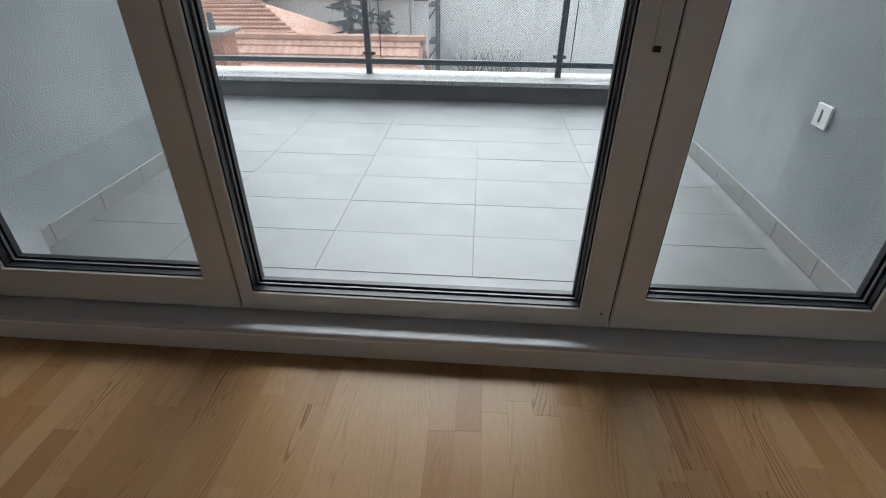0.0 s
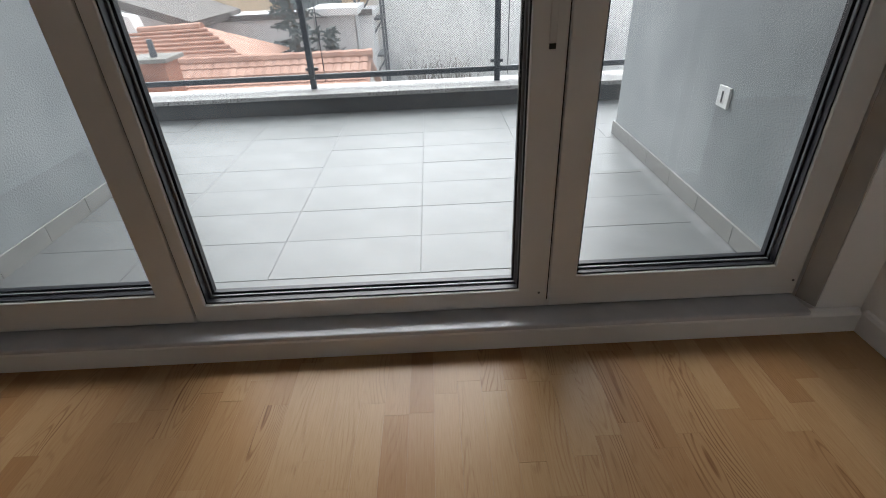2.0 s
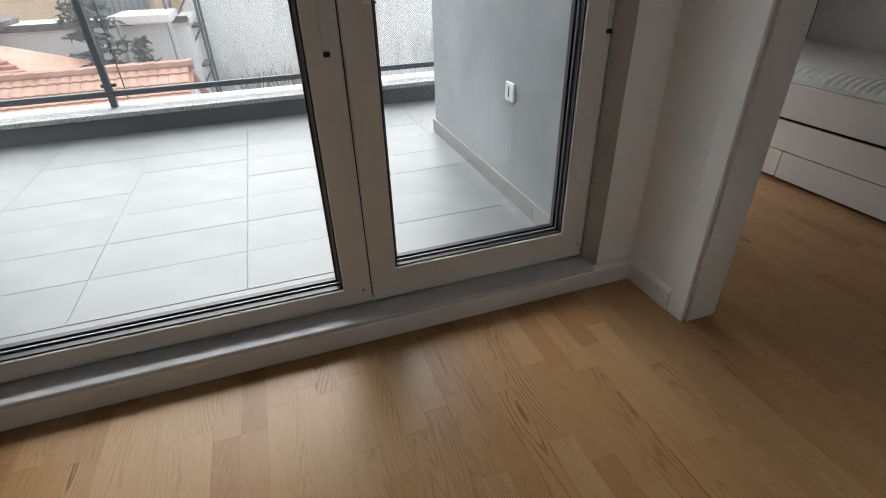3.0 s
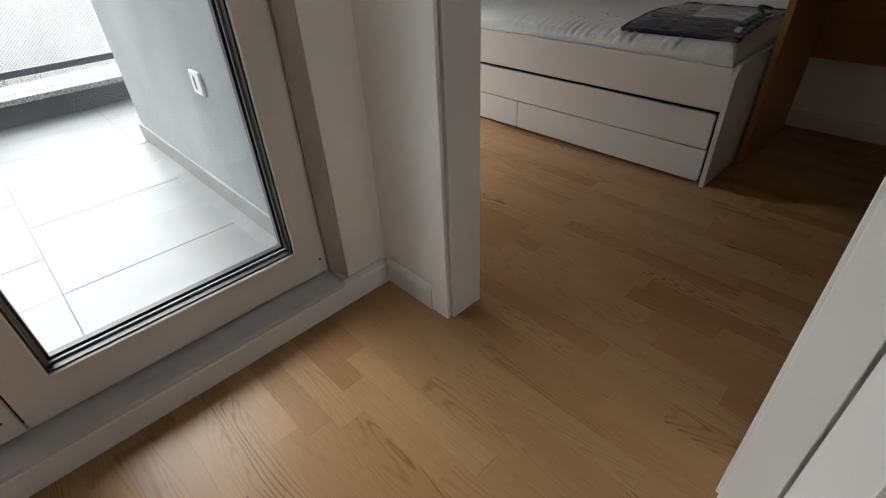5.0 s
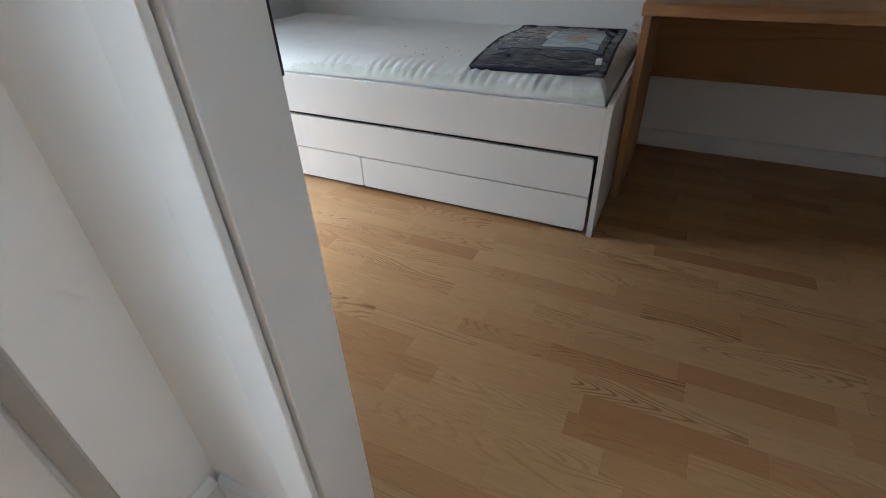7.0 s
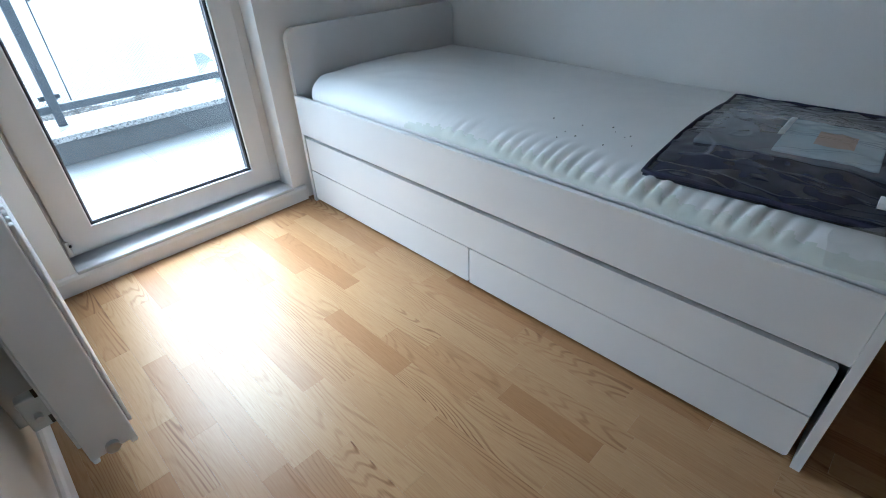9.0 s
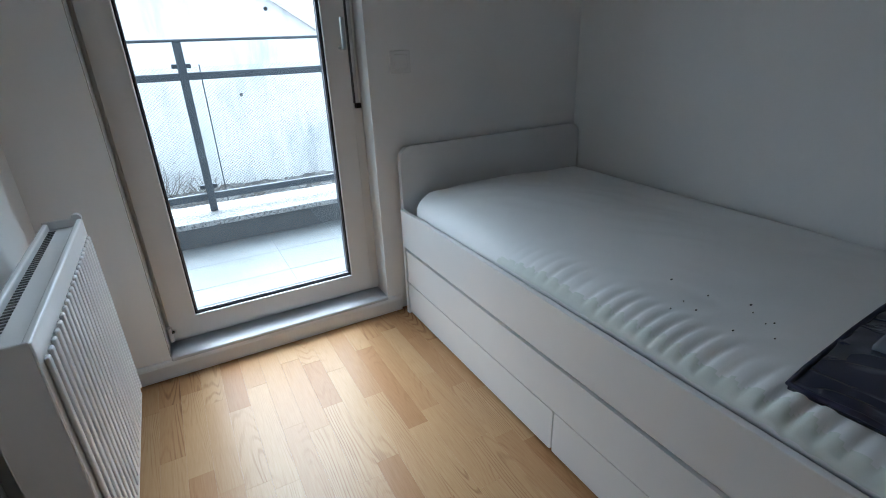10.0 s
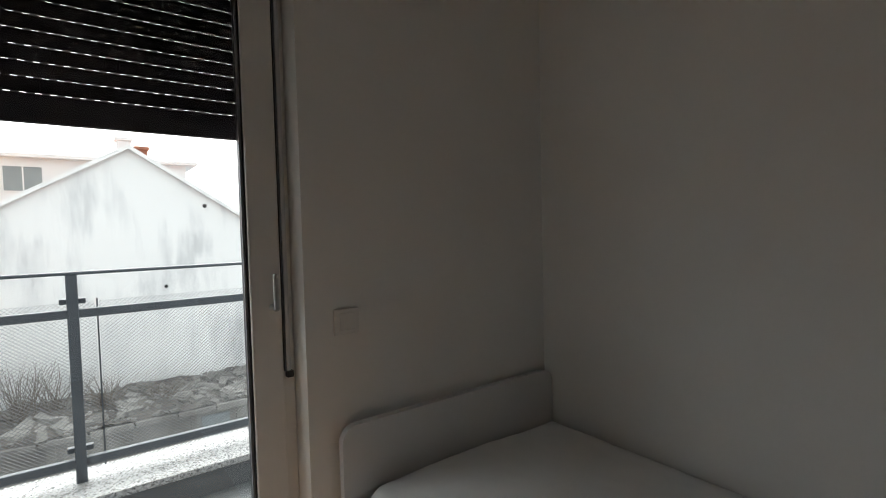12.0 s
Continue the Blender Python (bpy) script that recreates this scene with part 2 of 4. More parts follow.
def rounded(a0, b0, a1, b1, radii, n=6):
    """Outline of a rectangle whose corners (a0 b0, a1 b0, a1 b1, a0 b1) are rounded by the given radii."""
    out = []
    for (a, b), r, start in zip(((a0, b0), (a1, b0), (a1, b1), (a0, b1)), radii, (180, 270, 0, 90)):
        ca, cb = a + (r if a == a0 else -r), b + (r if b == b0 else -r)
        for k in range(n + 1 if r else 1):
            w = radians(start + 90 * k / n)
            out.append((ca + r * math.cos(w), cb + r * math.sin(w)))
    return out


def mesh_of(name, bm, material, smooth=False):
    me = bpy.data.meshes.new(name)
    bm.to_mesh(me)
    bm.free()
    for mt in material if isinstance(material, (list, tuple)) else [material]:
        me.materials.append(mt)
    if smooth:
        me.polygons.foreach_set("use_smooth", [True] * len(me.polygons))
    return me


def thing(name, label, category, at=(0, 0, 0), group="", kind=""):
    ob = new(name)
    ob.empty_display_size = 0.1
    ob.location = at
    return tagged(ob, label, category, group, kind)


def part(name, bm, material, parent, label="", smooth=False):
    ob = new(name, mesh_of(name, bm, material, smooth))
    if parent is not None:
        ob.parent = parent
        ob.matrix_parent_inverse = Matrix.Translation(-Vector(parent_place(parent)))
    return tagged(ob, label)


def parent_place(ob):
    return ob.location if ob.type == "EMPTY" else Vector((0, 0, 0))


def solid(name, bm, material, label, category, kind="", group="", smooth=False):
    ob = new(name, mesh_of(name, bm, material, smooth))
    return tagged(ob, label, category, group, kind)


def B(lo, hi, bevel=0.0, seg=1):
    return box(bmesh.new(), lo, hi, bevel, seg)


# ---- plan ----
X1, Y1 = 1.425, 1.085        # living room: east face, window wall face
NW0, NW1 = -1.605, 1.25      # window niche in the living room
XW, XE, Y2 = 1.542, 3.74, 2.61  # small room: west, east and north faces
ND0, ND1 = 1.79, 2.68        # balcony door niche
CEILZ, HEAD = 2.62, 2.25
ZB = 0.055                   # balcony floor
# unseen end walls, set close so that more light bounces back
SOUTH1, WEST1, SOUTH2 = -2.5, -2.5, -1.5
DJ0, DJ1 = -0.018, 0.766      # doorway between the rooms
DOORH = 2.04

STRUCT = "structure"
solid("floor_base", B((WEST1 - .2, SOUTH1 - .2, -0.22), (XE + .2, Y1 + .02, -0.012)), GROUT, "screed under the parquet floor", "floor", STRUCT)
solid("floor_base", B((XW - .15, Y1 + .02, -0.22), (XE + .2, Y2 + .02, -0.012)), GROUT, "screed under the parquet floor", "floor", STRUCT)
# walls of the living room
bm = bmesh.new()
box(bm, (WEST1 - .2, Y1, -.1), (NW0, 1.24, CEILZ))
box(bm, (NW0, Y1, HEAD), (NW1, 1.4, CEILZ))
box(bm, (NW0, 1.085, -.1), (NW1, 1.2, 0.05))
solid("wall_north_1", bm, WALL, "white painted window wall of the living room", "wall", STRUCT)
bm = bmesh.new()
prism(bm, [(NW1 + .024, Y1), (XW, Y1), (XW, 1.24), (NW1, 1.24), (NW1, 1.15)], "z", -.1, CEILZ)
box(bm, (X1, DJ1 + .05, -.1), (XW - .01, Y1, CEILZ))
box(bm, (X1, DJ0 - .03, DOORH + .04), (XW - .01, DJ1 + .03, CEILZ))
box(bm, (X1, SOUTH1, -.1), (XW - .01, DJ0 - .03, CEILZ))
solid("wall_partition", bm, WALL, "white painted partition wall between the two rooms", "wall", STRUCT)
solid("wall_west_1", B((WEST1 - .2, SOUTH1 - .2, -.1), (WEST1, Y1, CEILZ)), WALL, "white painted side wall of the living room", "wall", STRUCT)
solid("wall_south_1", B((WEST1, SOUTH1 - .2, -.1), (XE + .2, SOUTH1, CEILZ)), WALL, "white painted rear wall", "wall", STRUCT)
# walls of the small room
solid("wall_west_2", B((1.27, 1.24, -.1), (XW, Y2, CEILZ)), WALL, "white painted outer wall behind the radiator", "wall", STRUCT)
bm = bmesh.new()
box(bm, (1.27, Y2, -.1), (ND0, 2.95, CEILZ))
box(bm, (ND1, Y2, -.1), (XE + .2, 2.95, CEILZ))
box(bm, (ND0, Y2, HEAD), (ND1, 2.95, CEILZ))
box(bm, (ND0, Y2, -.1), (ND1, 2.95, 0.05))
solid("wall_north_2", bm, WALL, "white painted wall around the balcony door", "wall", STRUCT)
solid("wall_east_2", B((XE, SOUTH1, -.1), (XE + .2, Y2, CEILZ)), WALL, "white painted wall beside the bed", "wall", STRUCT)
solid("wall_south_2", B((XW - .01, SOUTH2 - .15, -.1), (XE, SOUTH2, CEILZ)), WALL, "white painted end wall of the small room", "wall", STRUCT)
solid("ceiling", B((WEST1 - .2, SOUTH1 - .2, CEILZ), (XE + .2, Y1 + .1, CEILZ + .2)), CEIL, "white painted ceiling", "ceiling", STRUCT)
solid("ceiling", B((1.25, Y1 + .1, CEILZ), (XE + .2, 2.97, CEILZ + .2)), CEIL, "white painted ceiling", "ceiling", STRUCT)
# outside skin
bm = bmesh.new()
box(bm, (1.25, 1.24, -.5), (1.27, 2.97, CEILZ + .2))
box(bm, (1.27, 2.95, -.5), (ND0, 2.97, CEILZ + .2))
box(bm, (ND1, 2.95, -.5), (7.0, 2.97, CEILZ + .2))
box(bm, (ND0, 2.95, HEAD), (ND1, 2.97, CEILZ + .2))
solid("wall_facade_room", bm, FACADE, "rough grey rendered outer wall on the balcony", "wall", STRUCT)
solid("wall_facade_left", B((-1.95, 1.24, -.5), (-1.70, 3.03, CEILZ + .2)), FACADE, "rough grey rendered side wall on the balcony", "wall", STRUCT)
bm = bmesh.new()
box(bm, (-6.0, 1.4, -.5), (-1.95, 1.45, CEILZ + .2))
box(bm, (-1.70, 1.4, HEAD), (1.25, 1.42, CEILZ + .2))
box(bm, (-1.70, 1.24, -.5), (NW0, 1.42, HEAD))
solid("wall_facade_window", bm, FACADE, "rough grey rendered outer wall around the window", "wall", STRUCT)

# unseen slab, added to dim the living room and the tiles near its window
solid("loggia_light_block", B((-1.95, 1.42, 2.42), (1.25, 2.72, CEILZ + .2)), FACADE, "unseen grey slab added above the loggia to hold back skylight", "ceiling", STRUCT)


def skirting(name, a, b, face, h=0.085, t=0.016, label="white skirting board along the wall"):
    """A skirting from a to b (x, y), standing out from the wall along face (a unit vector in plan)."""
    a, b, f = Vector((*a, 0)), Vector((*b, 0)), Vector((*face, 0))
    prof = [(0, 0), (t, 0), (t, h - .016), (t * .7, h - .005), (t * .3, h), (0, h)]
    bm = bmesh.new()
    rings = [[bm.verts.new(p + f * u + Vector((0, 0, v))) for u, v in prof] for p in (a, b)]
    for i in range(len(prof)):
        j = (i + 1) % len(prof)
        bm.faces.new((rings[0][i], rings[0][j], rings[1][j], rings[1][i]))
    bm.faces.new(rings[0]), bm.faces.new(rings[1])
    bmesh.ops.recalc_face_normals(bm, faces=bm.faces[:])
    return solid(name, bm, TRIM, label, "baseboard", STRUCT)


skirting("baseboard", (WEST1, Y1), (X1 - .016, Y1), (0, -1), 0.082, 0.026)
skirting("baseboard", (X1, Y1 - .026), (X1, 0.846), (-1, 0))
skirting("baseboard", (XW, Y2), (2.74, Y2), (0, -1), 0.07, 0.018)
skirting("baseboard", (XW, 0.86), (XW, Y2 - .018), (1, 0))
skirting("baseboard", (XE, Y2 - .02), (XE, SOUTH2), (-1, 0))

# ---- doorway between the rooms ----
door_frame = thing("door_frame", "white lacquered door frame without a leaf in the doorway", "door frame", (X1, DJ1, 0), kind=STRUCT)
door_frame.name = "door_1"
for y0, s in ((DJ1, 1), (DJ0, -1)):
    bm = bmesh.new()
    back = .05 if s > 0 else .03
    ya, yb = sorted((y0, y0 + s * back))
    box(bm, (X1 + .004, ya, 0.0), (XW + .008, yb, DOORH), .0015)
    part("jamb", bm, TRIM, door_frame)
    ya, yb = sorted((y0 + s * .008, y0 + s * (.078 if s > 0 else .09)))
    part("casing", B((X1 - .014, ya, 0), (X1, yb, DOORH + .06), .003, 2), TRIM, door_frame)
    ya, yb = sorted((y0 + s * .051, y0 + s * .12))
    part("casing", B((XW - .01, ya, 0), (XW + .010, yb, DOORH + .07), .003, 2), TRIM, door_frame)
part("head_jamb", B((X1 + .004, DJ0, DOORH), (XW - .01, DJ1, DOORH + .03), .0015), TRIM, door_frame)
part("head_casing", B((X1 - .014, DJ0 - .008, DOORH + .008), (X1, DJ1 + .008, DOORH + .06), .003, 2), TRIM, door_frame)
# strike plate on the end face of the latch side
strike = part("strike_plate", B((XW + .008, DJ1 + .004, 0.862), (XW + .010, DJ1 + .03, 1.06), .0005), PALE, door_frame, "pale metal strike plate with a dark latch lip")
part("latch_lip", B((XW + .0085, DJ1 + .0015, .90), (XW + .0135, DJ1 + .012, 1.02), .002, 2), BLACK, strike)
for z in (0.879, 1.043):
    part("screw", rod(bmesh.new(), (XW + .009, DJ1 + .017, z), (XW + .0115, DJ1 + .017, z), .005, 12), IRON, strike)

# white tall cabinet that stands beside the doorway
cab = thing("tall_cabinet", "white tall cabinet standing beside the doorway", "cabinet", (1.2, -.5, 0))
part("body", B((1.405 - .38, -1.0, 0.0), (1.405, -.112, 2.2), .002), TRIM, cab)


# ---- windows ----
def pane_unit(parent, x0, x1, z0, z1, y, depth=0.03, lip=.012):
    """Glass with its bead, gasket and spacer round the opening x0..x1, z0..z1; y is the bead's inner face."""
    def ring(bm, inset, w, ya, yb):
        a, b, c, d = x0 + inset, x1 - inset, z0 + inset, z1 - inset
        box(bm, (a, ya, c), (b, yb, c + w))
        box(bm, (a, ya, d - w), (b, yb, d))
        box(bm, (a, ya, c + w), (a + w, yb, d - w))
        box(bm, (b - w, ya, c + w), (b, yb, d - w))
        return bm
    part("gasket", ring(bmesh.new(), 0.0, .005, y + .006, y + depth), GASKET, parent, "black rubber gasket")
    part("spacer", ring(bmesh.new(), 0.005, .006, y + depth - .012, y + depth - .004), SPACER, parent, "grey metal glazing spacer")
    part("outer_gasket", ring(bmesh.new(), 0.005, lip, y + depth + .001, y + depth + .02), GASKET, parent, "black outer gasket")
    g = part("pane", B((x0 + .002, y + depth - .004, z0 + .002), (x1 - .002, y + depth, z1 - .002)), GLASS, parent, "clear pane")
    g.visible_shadow = False
    return g


def ring_frame(x0, x1, z0, z1, ix0, ix1, iz0, iz1, y0, y1, bevel=.004):
    """A mitred frame: outer x0..x1, z0..z1, clear inside ix0..ix1, iz0..iz1, from y0 to y1."""
    bm = bmesh.new()
    for quad in (((x0, z0), (x1, z0), (ix1, iz0), (ix0, iz0)), ((x1, z0), (x1, z1), (ix1, iz1), (ix1, iz0)),
                 ((x1, z1), (x0, z1), (ix0, iz1), (ix1, iz1)), ((x0, z1), (x0, z0), (ix0, iz0), (ix0, iz1))):
        prism(bm, quad, "y", y0, y1)
    if bevel:
        es = [e for e in bm.edges if all(abs(v.co.y - y0) < 1e-6 for v in e.verts)
              and (abs(e.verts[0].co.x - e.verts[1].co.x) < 1e-5 or abs(e.verts[0].co.z - e.verts[1].co.z) < 1e-5)]
        bmesh.ops.bevel(bm, geom=es, offset=bevel, segments=2, affect="EDGES", profile=0.5)
    return bm


ZF = 0.085                    # underside of the window frames
YF = 1.150                    # inner face of the sashes
win = thing("window_1", "three-part white plastic balcony window with clear panes", "window", (0, YF, ZF), kind=STRUCT)
part("window_frame", ring_frame(NW0 + .001, NW1 - .001, ZF, HEAD, NW0 + .045, NW1 - .045, ZF + .045, HEAD - .05, YF + .012, YF + .085), PVC, win)
SASH = ((NW0 + .012, -.7415, -1.501, -.839, .207, .105), (-.7355, .4165, -.693, .325, .162, .08), (.4225, NW1 - .012, .508, 1.146, .208, .1))
for a, b, ga, gb, gz, _ in SASH:
    s = part("sash", ring_frame(a, b, ZF + .012, HEAD - .02, ga, gb, gz, HEAD - .11, YF, YF + .07), PVC, win)
    pane_unit(s, ga, gb, gz, HEAD - .11, YF + .004, .045 if ga < .4 else .04)
# black strips paint the shadow line in the joints between sashes
for x in (-.7385, .4195):
    part("joint_shadow", B((x - .0016, YF + .008, ZF + .03), (x + .0016, YF + .02, HEAD - .03)), GASKET, win, "dark strip standing in for the shadow line between the sashes")
for x in (.378, 1.227):
    tape = part("belt_guide", B((x - .009, YF - .004, .905), (x + .009, YF, HEAD - .06), .001), PVC, win)
    bm = bmesh.new()
    for k in range(60):
        box(bm, (x - .007, YF - .0055, .925 + k * .0045), (x + .007, YF - .004, .9275 + k * .0045))
    part("ribs", bm, PVC, tape)
    part("end_slot", B((x - .008, YF - .006, .893), (x + .008, YF - .0005, .906)), BLACK, tape)
hand = part("lever", B((.477, YF - .035, 1.012), (.499, YF - .022, 1.14), .005, 2), PVC, win)
part("lever_base", B((.474, YF - .022, 1.12), (.502, YF - .0002, 1.19), .004, 2), PVC, hand)
for x in (NW1 - .03, .39):
    part("drain_plug", rod(bmesh.new(), (x, YF - .002, .15), (x, YF + .002, .15), .004, 10), PARAPET, win)
for x, z in ((1.232, .25), (1.236, .16), (1.231, .78)):
    part("fixing_mark", rod(bmesh.new(), (x, YF + .0115, z), (x, YF + .006, z), .0045, 8), GASKET, win)
solid("window_sill_1", B((NW0 + .002, Y1 - .022, .055), (NW1 - .002, YF + .10, .086), .006, 3), SILL, "grey stone inner sill below the window", "sill", STRUCT)
solid("threshold_1", B((NW0, YF + .10, -.1), (NW1, 1.45, ZB - .002)), TILE, "pale grey tiled outer threshold", "threshold", STRUCT)

# thin sheet added over the white window reveal, darker than the wall paint
REVEAL_GREY = surface("grey_reveal_sheet", (0.44, 0.42, 0.39), (0.51, 0.485, 0.45), 6.0, 0.7, 0.1, 120.0)
solid("trim_window", prism(bmesh.new(), [(NW1 - .001, 1.149), (NW1 - .004, 1.148), (NW1 + .019, Y1 + .002), (NW1 + .023, Y1 + .002)], "z", .0865, HEAD - .001), REVEAL_GREY, "thin grey-brown sheet added over the reveal beside the window", "trim", STRUCT)

# balcony door of the small room
ZD, YD = 0.085, 2.695
door = thing("door_2", "white plastic glazed balcony door, closed", "door", (2.23, YD, ZD), kind=STRUCT)
part("door_frame", ring_frame(ND0 + .001, ND1 - .001, ZD, HEAD, ND0 + .05, ND1 - .05, ZD + .05, HEAD - .05, YD + .014, YD + .085), PVC, door)
leaf = part("leaf", ring_frame(ND0 + .014, ND1 - .04, ZD + .014, HEAD - .02, 1.905, 2.548, .184, HEAD - .11, YD, YD + .07), PVC, door)
pane_unit(leaf, 1.905, 2.548, .184, HEAD - .11, YD + .004, .024, .004)
handle = part("handle", B((2.602, YD - .05, 1.125), (2.618, YD - .038, 1.235), .005, 2), STEEL, leaf, "pale metal lever handle")
part("handle_neck", rod(bmesh.new(), (2.61, YD, 1.13), (2.61, YD - .045, 1.13), .009, 12), STEEL, leaf)
tape = part("belt_guide", B((2.6485, YD - .002, .925), (2.662, YD + .0135, HEAD - .05), .002), SILL, door, "grey shutter belt in its guide")
part("belt_edge", B((2.6425, YD - .001, .925), (2.648, YD + .0135, HEAD - .05)), IRON, tape)
part("end_slot", B((2.648, YD - .007, .905), (2.668, YD + .014, .924)), BLACK, tape)
for z in (.13, 2.05):
    part("hinge", rod(bmesh.new(), (ND0 + .014, YD - .006, z - .03), (ND0 + .014, YD - .006, z + .03), .009, 12), PVC, door)
part("hinge_slot", B((ND0 + .016, YD - .012, .135), (ND0 + .03, YD - .001, .142), .001), BLACK, door)
solid("window_sill_2", B((ND0 + .002, Y2 - .012, .05), (ND1 - .002, YD + .10, .079), .006, 3), SILL, "grey stone inner sill below the balcony door", "sill", STRUCT)
solid("threshold_2", B((ND0, YD + .10, -.1), (ND1, 2.969, ZB - .002)), TILE, "pale grey tiled outer threshold", "threshold", STRUCT)

# the same darker sheet, added on the left reveal of the balcony door
solid("trim_door", B((ND0, Y2 + .002, .0795), (ND0 + .003, YD + .013, HEAD - .001)), REVEAL_GREY, "thin grey-brown sheet added over the reveal beside the balcony door", "trim", STRUCT)

# roller shutter, half down
shutter = thing("roller_shutter", "dark brown roller shutter half lowered outside the balcony door", "shutter", (2.23, 2.83, 1.66))
SX0, SX1, SY = ND0 + .03, ND1 - .03, 2.83
part("bottom_bar", B((SX0, SY - .006, 1.652), (SX1, SY + .006, 1.728), .003), SHUT, shutter)
SLAT, PITCH = 0.0382, 0.0398
z = 1.7300
row = 0
while z < HEAD + .05:
    bm = bmesh.new()
    prism(bm, [(SY - .0014, z), (SY - .0018, z + SLAT * .5), (SY - .0014, z + SLAT), (SY + .0014, z + SLAT), (SY + .001, z + SLAT * .5), (SY + .0014, z)], "x", SX0, SX1)
    x = SX0 - .012 - .0155 * (row % 2)
    while x < SX1:
        if x + .0175 > SX0:
            box(bm, (max(x, SX0), SY - .001, z - PITCH + SLAT), (min(x + .0175, SX1), SY + .001, z + .0002))
        x += .031
    part("slat", bm, SHUT, shutter)
    z += PITCH
    row += 1
solid("shutter_rail", B((ND0, SY - .012, .07), (ND0 + .035, SY + .012, HEAD)), IRON, "dark shutter guide rail beside the door", "rail", STRUCT)
solid("shutter_rail", B((ND1 - .035, SY - .012, .07), (ND1, SY + .012, HEAD)), IRON, "dark shutter guide rail beside the door", "rail", STRUCT)

# light switch
sw = thing("light_switch", "white square light switch on the wall by the balcony door", "switch", (2.813, Y2, 1.07))
part("plate", B((2.77, Y2 - .008, 1.03), (2.856, Y2, 1.113), .003, 2), TRIM, sw)
part("rocker", B((2.785, Y2 - .012, 1.045), (2.841, Y2 - .008, 1.1), .002), TRIM, sw)
# outdoor switch on the balcony wall
sw = thing("outdoor_switch", "white plastic switch on the grey balcony wall", "switch", (1.25, 1.78, .59))
part("plate", B((1.238, 1.79, .53), (1.25, 1.872, .612), .003, 2), TRIM, sw)
part("rocker", B((1.2355, 1.829, .548), (1.238, 1.839, .594), .001), PARAPET, sw)

# ---- balcony ----
solid("balcony_slab", B((-6.0, 2.97, -.35), (8.0, 3.82, ZB - .002)), GROUT, "grey grouted bed of the balcony tiles", "floor", STRUCT)
solid("balcony_slab", B((-6.0, 1.45, -.35), (1.25, 2.97, ZB - .002)), GROUT, "grey grouted bed of the balcony tiles", "floor", STRUCT)
PY0, PY1 = 3.83, 4.15
solid("parapet", B((-6.0, PY0, -.6), (8.0, PY1, .178)), PARAPET, "low dark grey rendered parapet of the balcony", "parapet", STRUCT)
solid("parapet_cap", B((-6.0, PY0 - .025, .178), (8.0, PY1 + .03, .212), .004, 2), GRANITE, "speckled light granite slab on the parapet", "parapet cap", STRUCT)


def railing():
    rail = thing("balcony_railing", "dark grey steel railing with mesh panels on the parapet", "railing", (.6, 4.02, .212))
    posts = [-5.42 + 1.506 * k for k in range(9)]
    for x in posts:
        p = part("post", B((x - .022, 3.998, .212), (x + .022, 4.042, 1.185), .003), IRON, rail)
        for zz in (.36, 1.06):
            part("clamp", B((x - .05, 4.035, zz - .012), (x + .05, 4.065, zz + .012), .002), IRON, p)
    part("bottom_rail", B((-5.6, 4.004, .285), (7.0, 4.036, .325), .003), IRON, rail)
    part("middle_rail", B((-5.6, 4.004, .985), (7.0, 4.036, 1.025), .003), IRON, rail)
    part("top_rail", B((-5.6, 3.995, 1.185), (7.0, 4.045, 1.2), .003), IRON, rail)
    for a, b in zip(posts[:-1], posts[1:]):
        verts, faces = [], []
        x0, x1, z0, z1 = a + .1, b + .1 - .012, .25, 1.065
        dx, dz, w = .0105, .0085, .0009
        nrow, ncol = int((z1 - z0) / dz), int((x1 - x0) / dx)
        for r in range(nrow):
            zc = z0 + r * dz
            base = len(verts)
            for c in range(ncol + 1):
                zz = zc + (dz * .5 if (c + r) % 2 else -dz * .5)
                verts += [(x0 + c * dx, 4.058, zz - w), (x0 + c * dx, 4.0615, zz + w)]
            for c in range(ncol):
                i = base + 2 * c
                faces.append((i, i + 2, i + 3, i + 1))
        me = bpy.data.meshes.new("mesh_panel")
        me.from_pydata(verts, [], faces)
        me.materials.append(MESH)
        ob = new("mesh_panel", me)
        ob.parent = rail
        ob.matrix_parent_inverse = Matrix.Translation(-rail.location)
        tagged(ob, "fine grey expanded metal panel", "", "", "stuff")
        part("mesh_edge", B((x1 + .002, 4.055, z0), (x1 + .009, 4.066, z1)), IRON, rail)
    return rail


railing()


